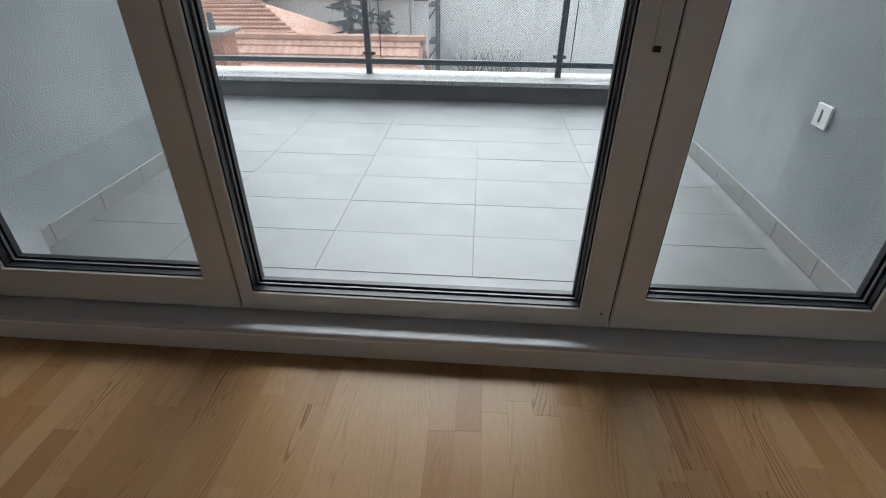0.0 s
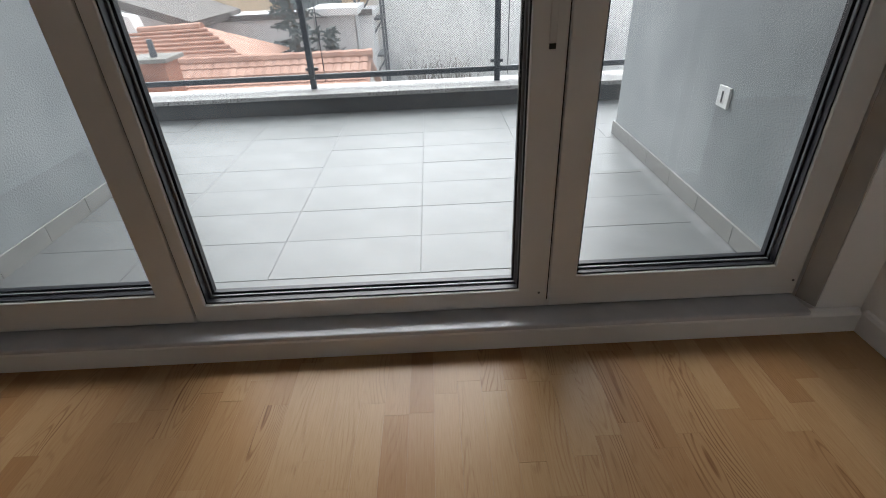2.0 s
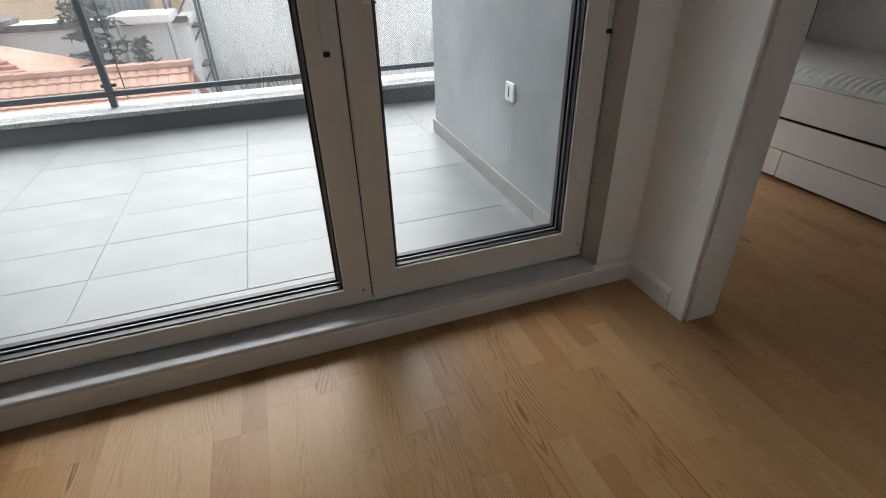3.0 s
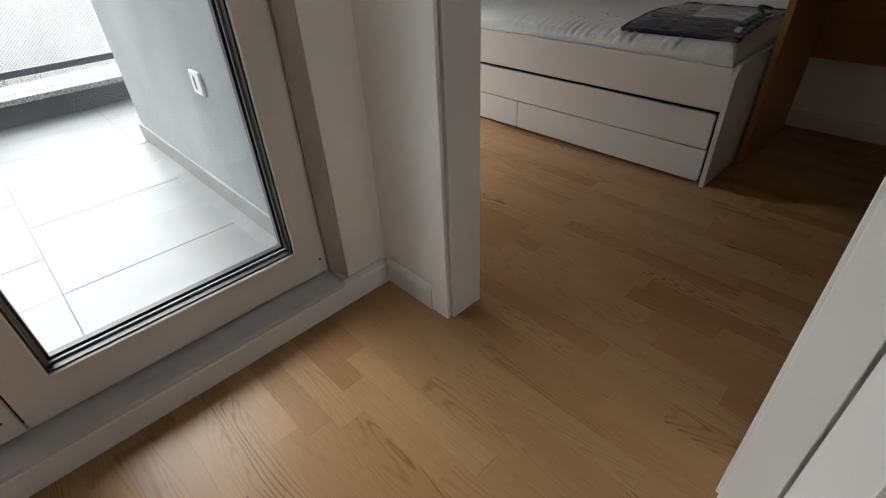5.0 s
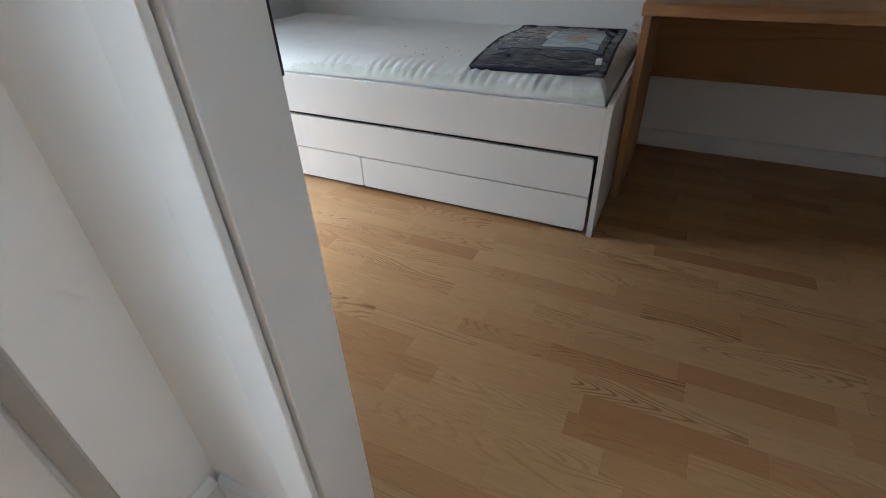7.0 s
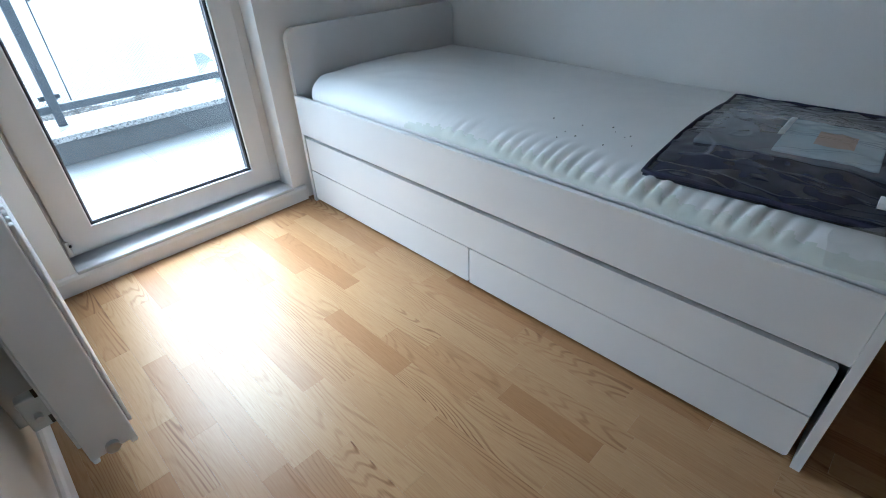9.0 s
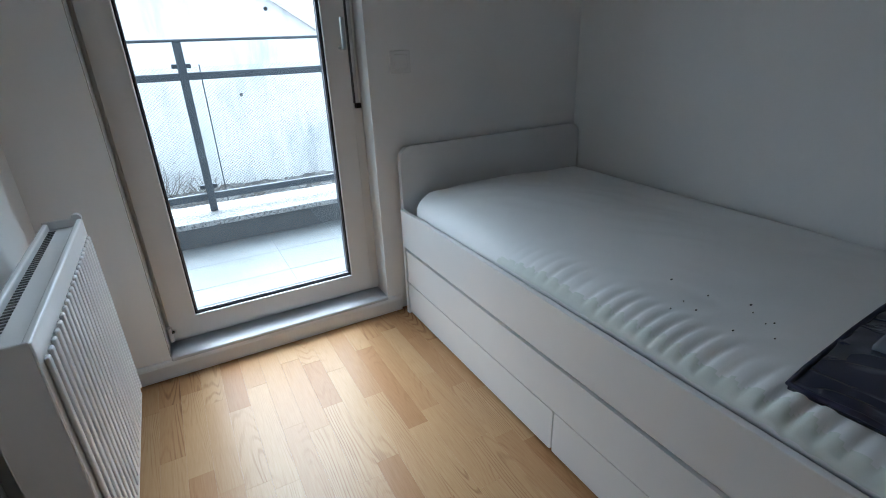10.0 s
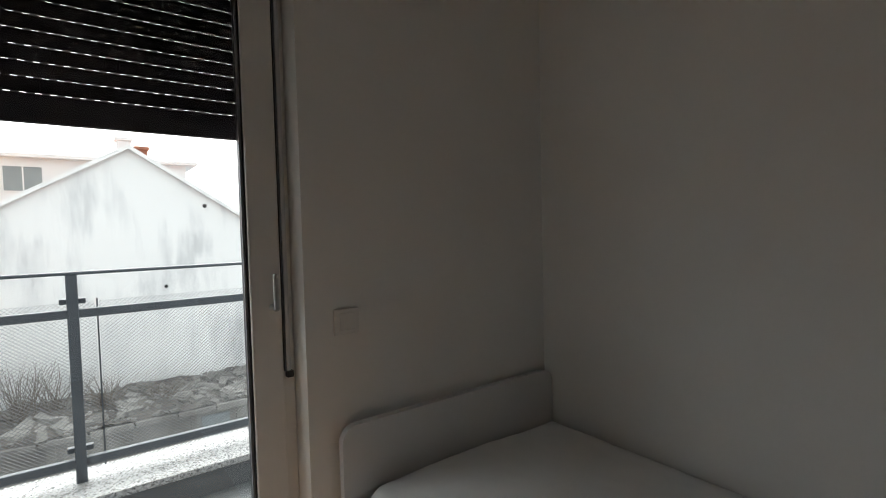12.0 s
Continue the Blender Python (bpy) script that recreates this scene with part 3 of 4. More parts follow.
# ---- bed ----
def bed():
    b = thing("bed", "white storage bed with drawers and a pull-out underbed", "bed", (3.24, 1.57, 0))
    x0, x1, ya, yb = 2.745, 3.728, .545, 2.585
    part("headboard", prism(bmesh.new(), rounded(x0 + .02, 0, x1, .752, (0, 0, .05, .05)), "y", yb - .026, yb), BEDWHITE, b)
    part("footboard", prism(bmesh.new(), rounded(x0, 0, x1, .505, (0, 0, .02, .05)), "y", ya, ya + .02), BEDWHITE, b)
    part("side_rail", B((x0 + .004, ya + .02, .328), (x0 + .022, yb - .026, .496), .0025, 2), BEDWHITE, b)
    part("back_rail", B((x1 - .02, ya + .02, .2), (x1, yb - .026, .496), .0025), BEDWHITE, b)
    part("leg_panel", B((x0 + .004, yb - .045, 0), (x0 + .024, yb - .026, .328), .001), BEDWHITE, b)
    # base, backing and drawer boxes are blackened to paint the shade inside
    part("slatted_base", B((x0 + .03, ya + .025, .40), (x1 - .03, yb - .03, .42)), GAPSHADE, b)
    part("shade_back", B((x0 + .30, ya + .022, .012), (x0 + .31, yb - .03, .39)), GAPSHADE, b)
    part("underbed_front", prism(bmesh.new(), rounded(ya + .034, .163, yb - .05, .312, (.004, .004, .004, .014)), "x", x0 + .008, x0 + .026), BEDWHITE, b)
    ym = 1.574
    for a, c in ((ya + .034, ym - .0025), (ym + .0025, yb - .05)):
        d = part("drawer_front", prism(bmesh.new(), rounded(a, .016, c, .158, (.01, .004, .008, .008)), "x", x0 + .008, x0 + .026), BEDWHITE, b)
        part("drawer_box", B((x0 + .026, a + .02, .02), (x0 + .29, c - .02, .13)), GAPSHADE, d)
    return b


bed()


def mattress():
    """Top sheet of a mattress with rounded edges, crowned in the middle and rippled along its front edge."""
    x0, x1, y0, y1, zb = 2.769, 3.72, .575, 2.55, .500
    nx, ny = 72, 420
    bm = bmesh.new()
    grid = []

    def ripple(y):
        """Gathers of the cover along its front edge, strongest in the middle and uneven in width."""
        p = y / .041 + .9 * noise.noise(Vector((y * 3.1, 2.0, 0)))
        c = .5 + .5 * math.cos(2 * math.pi * p)
        return (1 - (1 - c) ** 1.8 * 1.0) * (.7 + .8 * noise.noise(Vector((y * 8, 7, 0))))

    def reach(y):
        return max(0, min(1, (1.88 - y) / .35)) * (.35 + .65 * min(1, max(0, y - .5) / .3))
    for i in range(nx + 1):
        u = (i / nx) ** 1.5
        col = []
        for j in range(ny + 1):
            v = j / ny
            corner = .10 * max(0, (v - .93) / .07) ** 2.2
            x, y = x0 + corner + (x1 - x0 - corner) * u, y0 + (y1 - y0) * v
            dx, dy = min(u, 1 - u) * (x1 - x0), min(v, 1 - v) * (y1 - y0)
            ex = math.sqrt(max(0, 1 - (1 - min(dx, .10) / .10) ** 2))
            ey = math.sqrt(max(0, 1 - (1 - min(dy, .07) / .07) ** 2))
            edge = min(ex, ey)
            zt = .503 + .054 * edge + .028 * math.sin(math.pi * min(1, u * 1.25 + .05)) * math.sin(math.pi * v) ** .5
            zt += .022 * edge * math.sin(math.pi * max(0, min(1, (v - .62) / .42))) * math.sin(math.pi * min(1, .15 + .85 * u))
            lean = .12 + .03 * noise.noise(Vector((y * 5, 1, 4)))
            fade = max(0, 1 - dx / lean) ** 1.2 if u < .5 else 0
            zt += reach(y) * fade * .018 * (ripple(y + .25 * dx) - .55) * (.25 + .75 * ey) * (.3 + .7 * min(1, dx / .03))
            zt += .004 * noise.noise(Vector((x * 5, y * 4, 3))) * edge
            zt += .0022 * (1 - abs(noise.noise(Vector((x * 9 + y * 4, y * 6, 8)))) * 2.2) * edge
            col.append(bm.verts.new((x, y, zt)))
        grid.append(col)
    for i in range(nx):
        for j in range(ny):
            f = bm.faces.new((grid[i][j], grid[i + 1][j], grid[i + 1][j + 1], grid[i][j + 1]))
            y = y0 + (y1 - y0) * j / ny
            if grid[i][j].co.x - x0 < (.016 + .014 * ripple(y)) * reach(y) ** .5:
                f.material_index = 1
    rim = [grid[i][0] for i in range(nx + 1)] + [grid[nx][j] for j in range(1, ny + 1)] + [grid[i][ny] for i in range(nx - 1, -1, -1)] + [grid[0][j] for j in range(ny - 1, 0, -1)]
    low = [bm.verts.new((v.co.x + (.004 * reach(v.co.y) if v.co.x < 2.8 else 0), v.co.y, zb - .012)) for v in rim]
    for k in range(len(rim)):
        j = (k + 1) % len(rim)
        bm.faces.new((rim[k], low[k], low[j], rim[j]))
    bm.faces.new(low[::-1])
    bmesh.ops.recalc_face_normals(bm, faces=bm.faces[:])
    m = thing("mattress", "white mattress in thin wrinkled plastic film on the bed", "mattress", (3.24, 1.56, .425))
    part("cover", bm, [SHEET, FOAM], m, "", True)
    part("foam_core", B((x0 + .008, y0 + .006, .4205), (x1 - .006, y1 - .14, zb - .004), .012, 3), FOAM, m, "pale greenish foam edge")
    # loose film bunched over the foot end
    bm = bmesh.new()
    nx, ny = 70, 24
    rows = []
    for i in range(nx + 1):
        col = []
        for j in range(ny + 1):
            x, y = 2.767 + .94 * i / nx, .570 + (.05 + .06 * max(0, 1 - i / 20) + .04 * noise.noise(Vector((i * .21, 1.0, 0)))) * j / ny
            base = .505 + .058 * math.sqrt(max(0, 1 - (1 - min(min(x - 2.767, y - .57), .055) / .055) ** 2)) + .02 * min(1, i / 25)
            f = abs(noise.noise(Vector((x * 12 + y * 24, y * 9, 2.0)))) * .022 + noise.noise(Vector((x * 30, y * 30 + x * 18, 5.0))) * .008
            f += .013 * max(0, 1 - 2.2 * abs(noise.noise(Vector((x * 9 - y * 7, y * 5, 6.0))))) ** 5
            f *= math.sin(math.pi * min(1, .12 + j / ny)) + .1
            col.append(bm.verts.new((x, y, base + .006 + max(-.004, f))))
        rows.append(col)
    for i in range(nx):
        for j in range(ny):
            bm.faces.new((rows[i][j], rows[i + 1][j], rows[i + 1][j + 1], rows[i][j + 1]))
    part("plastic_film", bm, FILM, m, "loose clear plastic film", True)
    return m


SHEET = surface("mattress_cover", (0.84, 0.85, 0.855), (0.88, 0.885, 0.885), 5.0, 0.55, 0.12, 50.0)


def film_mat():
    m, n, l, p = nt("plastic_film")
    out = n["Material Output"]
    tr, gl, df, m1, m2 = (n.new(k) for k in ("ShaderNodeBsdfTransparent", "ShaderNodeBsdfGlossy", "ShaderNodeBsdfDiffuse", "ShaderNodeMixShader", "ShaderNodeMixShader"))
    gl.inputs["Roughness"].default_value = 0.12
    df.inputs["Color"].default_value = (0.84, 0.86, 0.8, 1)
    m1.inputs["Fac"].default_value, m2.inputs["Fac"].default_value = 0.1, 0.2
    l.new(tr.outputs[0], m1.inputs[1])
    l.new(df.outputs[0], m1.inputs[2])
    l.new(m1.outputs[0], m2.inputs[1])
    l.new(gl.outputs[0], m2.inputs[2])
    l.new(m2.outputs[0], out.inputs["Surface"])
    return m


FILM = film_mat()
FOAM = surface("pale_foam", (0.69, 0.735, 0.69), (0.76, 0.79, 0.75), 9.0, 0.8, 0.3, 60.0)
mattress()

NAVY = surface("navy_fabric", (0.006, 0.007, 0.03), (0.01, 0.012, 0.05), 12.0, 0.6, 0.15, 200.0)


def creased(name, base, glint, cloud=None, rough=0.16):
    """Soft vinyl: sharp creases with pale highlights painted along their ridges, and a cloudy tone between them."""
    m, n, l, p = nt(name)
    tc, mp = n.new("ShaderNodeTexCoord"), n.new("ShaderNodeMapping")
    mp.inputs["Rotation"].default_value = (0, 0, 0.7)
    mp.inputs["Scale"].default_value = (5.5, 2.2, 3.0)
    l.new(tc.outputs["Object"], mp.inputs["Vector"])
    n1 = n.new("ShaderNodeTexNoise")
    n1.inputs["Scale"].default_value, n1.inputs["Detail"].default_value, n1.inputs["Distortion"].default_value = 1.6, 1.5, 1.4
    l.new(mp.outputs[0], n1.inputs["Vector"])
    sub, ab = n.new("ShaderNodeMath"), n.new("ShaderNodeMath")
    sub.operation, ab.operation = "SUBTRACT", "ABSOLUTE"
    sub.inputs[1].default_value = 0.5
    l.new(n1.outputs["Fac"], sub.inputs[0])
    l.new(sub.outputs[0], ab.inputs[0])
    line = n.new("ShaderNodeMapRange")
    line.inputs["From Min"].default_value, line.inputs["From Max"].default_value = 0.0, 0.04
    line.inputs["To Min"].default_value, line.inputs["To Max"].default_value = 1.0, 0.0
    l.new(ab.outputs[0], line.inputs["Value"])
    n2 = n.new("ShaderNodeTexNoise")
    n2.inputs["Scale"].default_value, n2.inputs["Detail"].default_value = 4.5, 3
    l.new(tc.outputs["Object"], n2.inputs["Vector"])
    gate = n.new("ShaderNodeMapRange")
    gate.inputs["From Min"].default_value, gate.inputs["From Max"].default_value = 0.48, 0.72
    gate.inputs["To Max"].default_value = 0.5
    l.new(n2.outputs["Fac"], gate.inputs["Value"])
    f = n.new("ShaderNodeMath")
    f.operation = "MULTIPLY"
    l.new(line.outputs["Result"], f.inputs[0])
    l.new(gate.outputs["Result"], f.inputs[1])
    r = ramp(n, [(0.35, base), (0.68, cloud or tuple(c * 1.7 for c in base))])
    l.new(n2.outputs["Fac"], r.inputs["Fac"])
    # gloss highlights of the creases are mixed into the base colour
    mix = n.new("ShaderNodeMix")
    mix.data_type = "RGBA"
    l.new(f.outputs[0], mix.inputs[0])
    l.new(r.outputs["Color"], mix.inputs[6])
    mix.inputs[7].default_value = (*glint, 1)
    l.new(mix.outputs[2], p.inputs["Base Color"])
    p.inputs["Roughness"].default_value = rough
    bp = n.new("ShaderNodeBump")
    bp.inputs["Strength"].default_value, bp.inputs["Distance"].default_value = 0.3, 0.006
    l.new(line.outputs["Result"], bp.inputs["Height"])
    l.new(bp.outputs["Normal"], p.inputs["Normal"])
    return m


VINYL = creased("dark_vinyl", (0.012, 0.015, 0.036), (0.4, 0.42, 0.46), (0.035, 0.04, 0.07))
SMOKE = creased("smoky_vinyl", (0.11, 0.125, 0.15), (0.55, 0.57, 0.6), (0.2, 0.22, 0.25))
CLEAR = creased("cloudy_vinyl", (0.40, 0.50, 0.56), (0.75, 0.77, 0.78), (0.52, 0.58, 0.62))
INSERT = creased("printed_insert", (0.46, 0.37, 0.30), (0.7, 0.7, 0.7), (0.46, 0.44, 0.42))


def bag():
    o = Vector((2.82, 1.075, .0))
    ex = Vector((3.60, 1.12, 0)) - o
    ey = Vector((2.85, .60, 0)) - o

    def at(u, v, h):
        p = o + ex * u + ey * v
        um = (p.x - 2.769) / .951
        return Vector((p.x, p.y, .563 + .028 * math.sin(math.pi * max(0, min(1, um * 1.25 + .05))) + h))
    t = thing("bedding_bag", "flat navy zip bag with clear vinyl window lying on the mattress", "bag", (3.2, .86, .56))

    def wrinkle(a, b, seed):
        return 1.6 * (.5 - abs(noise.noise(Vector((a * 1.1 + b * .5, b * 1.3 - a * .3, seed))))) + .5 * noise.noise(Vector((a * 3, b * 3, seed)))

    def sheet(u0, u1, v0, v1, h, thick, amp, seed, n=64):
        bm = bmesh.new()
        top = [[bm.verts.new(at(u0 + (u1 - u0) * i / n, v0 + (v1 - v0) * j / n,
                h + amp * wrinkle((u0 + (u1 - u0) * i / n) * 8, (v0 + (v1 - v0) * j / n) * 5, seed) + thick * min(1, 4 * min(i, n - i, j, n - j) / n) )) for j in range(n + 1)] for i in range(n + 1)]
        bot = [[bm.verts.new(at(u0 + (u1 - u0) * i / n, v0 + (v1 - v0) * j / n, h - .012)) for j in range(n + 1)] for i in range(n + 1)]
        for i in range(n):
            for j in range(n):
                bm.faces.new((top[i][j], top[i][j + 1], top[i + 1][j + 1], top[i + 1][j]))
                bm.faces.new((bot[i][j], bot[i + 1][j], bot[i + 1][j + 1], bot[i][j + 1]))
        for k in range(n):
            bm.faces.new((top[k][0], top[k + 1][0], bot[k + 1][0], bot[k][0]))
            bm.faces.new((top[k + 1][n], top[k][n], bot[k][n], bot[k + 1][n]))
            bm.faces.new((top[0][k + 1], top[0][k], bot[0][k], bot[0][k + 1]))
            bm.faces.new((top[n][k], top[n][k + 1], bot[n][k + 1], bot[n][k]))
        bmesh.ops.recalc_face_normals(bm, faces=bm.faces[:])
        return bm
    part("body", sheet(0, 1, 0, 1, .0, .012, .0042, 1.0), VINYL, t, "dark glossy vinyl front", True)
    part("window", sheet(.24, .74, .10, .93, .0145, .003, .0038, 1.0), SMOKE, t, "smoky clear vinyl window", True)
    part("leaflet", sheet(.27, .66, .45, .88, .0175, .003, .0038, 1.0), CLEAR, t, "pale printed leaflet behind the vinyl", True)
    part("leaflet_picture", sheet(.36, .54, .58, .78, .0195, .003, .0038, 1.0), INSERT, t, "faded brownish picture", True)
    part("paper_strip", sheet(.42, .67, .425, .455, .0195, .003, .0038, 1.0, 24), PALE, t, "pale paper strip", True)
    ring = [(0, 0), (1, 0), (1, 1), (0, 1), (0, 0)]
    loop = []
    for (a, b), (c, d) in zip(ring[:-1], ring[1:]):
        loop += [at(a + (c - a) * k / 14, b + (d - b) * k / 14, .004 * noise.noise(Vector((k * .5, a, b)))) for k in range(14)]
    part("piping", tube(bmesh.new(), loop, .0055, 8, True), NAVY, t, "navy fabric piping", True)
    pts = [at(.44 + .2 * (1 - math.cos(math.pi * k / 12)) / 2, .965 - .08 * math.sin(math.pi * k / 12), .03 + .014 * math.sin(math.pi * k / 12)) for k in range(13)]
    part("handle", tube(bmesh.new(), pts, .006, 8), NAVY, t, "navy carrying loop", True)
    part("tag", sheet(.08, .12, .91, .95, .019, .002, 0, 2.0, 4), TRIM, t, "small white tag")
    return t


bag()


rc = random.Random(4)
bm = bmesh.new()
for x, y in ((2.86, 1.344), (2.912, 1.35), (2.969, 1.33), (2.98, 1.234), (2.958, 1.195), (2.975, 1.187), (3.008, 1.255), (2.97, 1.427), (2.9, 1.31), (2.93, 1.16), (2.89, 1.22)):
    zt = .5835 if x > 2.95 else .577
    w = rc.uniform(.0012, .0026)
    box(bm, (x - w, y - w * .6, zt), (x + w, y + w * .6, zt + .002))
tagged(solid("crumbs", bm, BLACK, "small dark crumbs scattered on the mattress", "crumbs"), "", "", "", "stuff")


# ---- desk ----
def desk():
    d = thing("desk", "light oak veneer desk standing against the wall beside the bed", "desk", (3.4, -.2, 0))
    part("side_panel", B((3.09, .507, 0), (3.70, .535, .722), .0015), DESKW, d)
    part("side_panel", B((3.09, -1.20, 0), (3.70, -1.172, .722), .0015), DESKW, d)
    part("tabletop", B((3.06, -1.22, .722), (3.735, .54, .760), .0015), DESKW, d)
    part("back_panel", B((3.682, -1.172, .36), (3.70, .507, .722), .0015), DESKW, d)
    return d


desk()
BLUE = surface("blue_plastic", (0.02, 0.17, 0.55), (0.03, 0.22, 0.65), 8.0, 0.35, 0.05, 60.0)
KRAFT = surface("beige_felt", (0.42, 0.36, 0.28), (0.52, 0.46, 0.37), 8.0, 0.9, 0.4, 80.0)
t = thing("blue_case", "small bright blue case with a carrying loop on the desk", "case", (3.3, .46, .76))
part("shell", B((3.25, .415, .7605), (3.35, .505, .84), .02, 4), BLUE, t)
bm = tube(bmesh.new(), [(3.30 + .016 * math.cos(math.pi * k / 12), .46, .836 + .075 * math.sin(math.pi * k / 12)) for k in range(13)], .0045)
part("loop", bm, BLUE, t)
solid("paper_bag", B((3.45, .38, .7605), (3.57, .48, .95), .012, 3), KRAFT, "beige paper bag standing on the desk", "bag")


# ---- radiator ----
def radiator():
    r = thing("radiator", "white panel radiator with vertical ribs under no window, hung on the wall", "radiator", (1.66, 2.0, .12))
    r["label"] = "white ribbed panel radiator hung on the wall"
    y0, y1, z0, z1 = 1.645, 2.35, .125, .728
    for xf, s in ((1.712, 1), (1.622, -1)):
        bm = bmesh.new()
        ya, yb = sorted((xf, xf - s * .014))
        box(bm, (ya, y0, z0), (yb, y1, z1), .005, 3)
        part("panel", bm, RADI, r)
        n = 21
        for k in range(n):
            yc = y0 + .03 + (y1 - y0 - .06) * k / (n - 1)
            xa, xb = sorted((xf + s * .0005, xf + s * .009))
            part("rib", B((xa, yc - .009, z0 + .045), (xb, yc + .009, z1 - .045), .004, 3), RADI, r)
    part("top_grille", B((1.634, y0 + .002, z1 - .026), (1.70, y1 - .002, z1 - .018)), RADI, r)
    for k in range(46):
        yc = y0 + .03 + (y1 - y0 - .06) * k / 45
        # dark strips on the grille paint the shade of its slots
        part("grille_slot", B((1.6365, yc - .0035, z1 - .0175), (1.652, yc + .0035, z1 - .0165)), GAPSHADE, r)
    for yc, s in ((y0, -1), (y1, 1)):
        part("side_cover", B((1.622, min(yc, yc + s * .006), z0 + .02), (1.712, max(yc, yc + s * .006), z1 + .004), .003, 2), RADI, r)
    part("bleed_plug", rod(bmesh.new(), (1.667, y0 - .006, .16), (1.667, y0 - .018, .16), .014, 16), STEEL, r)
    part("top_cap", rod(bmesh.new(), (1.70, y1 - .002, z1 + .002), (1.70, y1 + .012, z1 + .002), .012, 14), RADI, r)
    valve = part("valve_block", B((1.575, 1.672, .262), (1.618, 1.70, .345), .004, 2), PALE, r, "pale metal valve block")
    part("valve_pin", rod(bmesh.new(), (1.596, 1.672, .30), (1.596, 1.655, .30), .007, 12), STEEL, valve)
    for z in (.27, .345):
        part("valve_slot", B((1.607, 1.670, z - .004), (1.619, 1.6715, z + .018), .0005), BLACK, valve)
    for yc in (1.8, 2.2):
        part("bracket", B((XW, yc - .015, .2), (1.624, yc + .015, .6), .001), RADI, r)
    return r


radiator()

# ---- outside ----
GROUNDZ = -6.0
def old_plaster():
    """Weathered white render: broad tone changes and rain streaks that run down the wall."""
    m, n, l, p = nt("old_white_plaster")
    tc, mp = n.new("ShaderNodeTexCoord"), n.new("ShaderNodeMapping")
    mp.inputs["Scale"].default_value = (1.9, 1.9, 0.35)
    l.new(tc.outputs["Object"], mp.inputs["Vector"])
    n1, n2 = n.new("ShaderNodeTexNoise"), n.new("ShaderNodeTexNoise")
    n1.inputs["Scale"].default_value, n1.inputs["Detail"].default_value, n1.inputs["Roughness"].default_value = 0.9, 9, 0.68
    n2.inputs["Scale"].default_value, n2.inputs["Detail"].default_value = 0.35, 5
    l.new(mp.outputs[0], n1.inputs["Vector"])
    l.new(tc.outputs["Object"], n2.inputs["Vector"])
    mu = n.new("ShaderNodeMath")
    mu.operation = "ADD"
    l.new(n1.outputs["Fac"], mu.inputs[0])
    l.new(n2.outputs["Fac"], mu.inputs[1])
    half = n.new("ShaderNodeMath")
    half.operation = "MULTIPLY"
    half.inputs[1].default_value = 0.5
    l.new(mu.outputs[0], half.inputs[0])
    r = ramp(n, [(0.36, (0.55, 0.56, 0.565)), (0.45, (0.78, 0.785, 0.785)), (0.51, (0.9, 0.9, 0.89))])
    l.new(half.outputs[0], r.inputs["Fac"])
    l.new(r.outputs["Color"], p.inputs["Base Color"])
    p.inputs["Roughness"].default_value = 0.95
    return m


PLASTER = old_plaster()
WHITEH = surface("white_house_paint", (0.80, 0.805, 0.81), (0.86, 0.865, 0.87), 0.8, 0.85, 0.2, 12.0)
BEIGE = surface("beige_house_paint", (0.62, 0.47, 0.33), (0.68, 0.53, 0.38), 0.8, 0.85, 0.2, 12.0)
CLAY = surface("clay_tile", (0.40, 0.215, 0.155), (0.54, 0.32, 0.24), 3.0, 0.8, 0.3, 20.0)
BROWNR = surface("brown_roof", (0.10, 0.09, 0.085), (0.16, 0.14, 0.13), 3.0, 0.8, 0.4, 20.0)
BRICKM = surface("chimney_brick", (0.30, 0.13, 0.085), (0.42, 0.2, 0.13), 4.0, 0.9, 0.4, 14.0)
ASPH = surface("asphalt", (0.16, 0.16, 0.165), (0.24, 0.24, 0.24), 0.4, 0.9, 0.4, 30.0)
RUBBLE = surface("rubble_roof", (0.06, 0.055, 0.05), (0.17, 0.155, 0.135), 1.6, 0.95, 0.8, 8.0, dist=0.05)
CONC = surface("stained_concrete", (0.16, 0.152, 0.138), (0.36, 0.35, 0.325), 0.9, 0.95, 0.5, 10.0, dist=0.02)
DARKWIN = surface("far_window_glass", (0.22, 0.25, 0.26), (0.28, 0.32, 0.33), 1.0, 0.12, 0.0, 10.0)
NEEDLE = surface("spruce_needles", (0.06, 0.085, 0.085), (0.11, 0.14, 0.14), 2.0, 0.8, 0.0, 20.0)
BARK = surface("bark", (0.09, 0.07, 0.055), (0.14, 0.11, 0.09), 6.0, 0.9, 0.5, 30.0)
TWIG = surface("dry_twigs", (0.12, 0.10, 0.08), (0.18, 0.15, 0.12), 6.0, 0.9, 0.0, 30.0)

solid("ground", B((-150, 4.6, GROUNDZ - .3), (150, 400, GROUNDZ)), ASPH, "grey asphalt yard and street far below", "ground", STRUCT)
solid("ground", B((-150, -150, GROUNDZ - .3), (150, 4.6, GROUNDZ - .002)), ASPH, "grey asphalt yard and street far below", "ground", STRUCT)

# own building below the balcony
solid("building_base", B((-6.0, -3.5, GROUNDZ), (8.0, 4.0, -.6)), FACADE, "grey rendered storeys below the balcony", "wall", STRUCT)


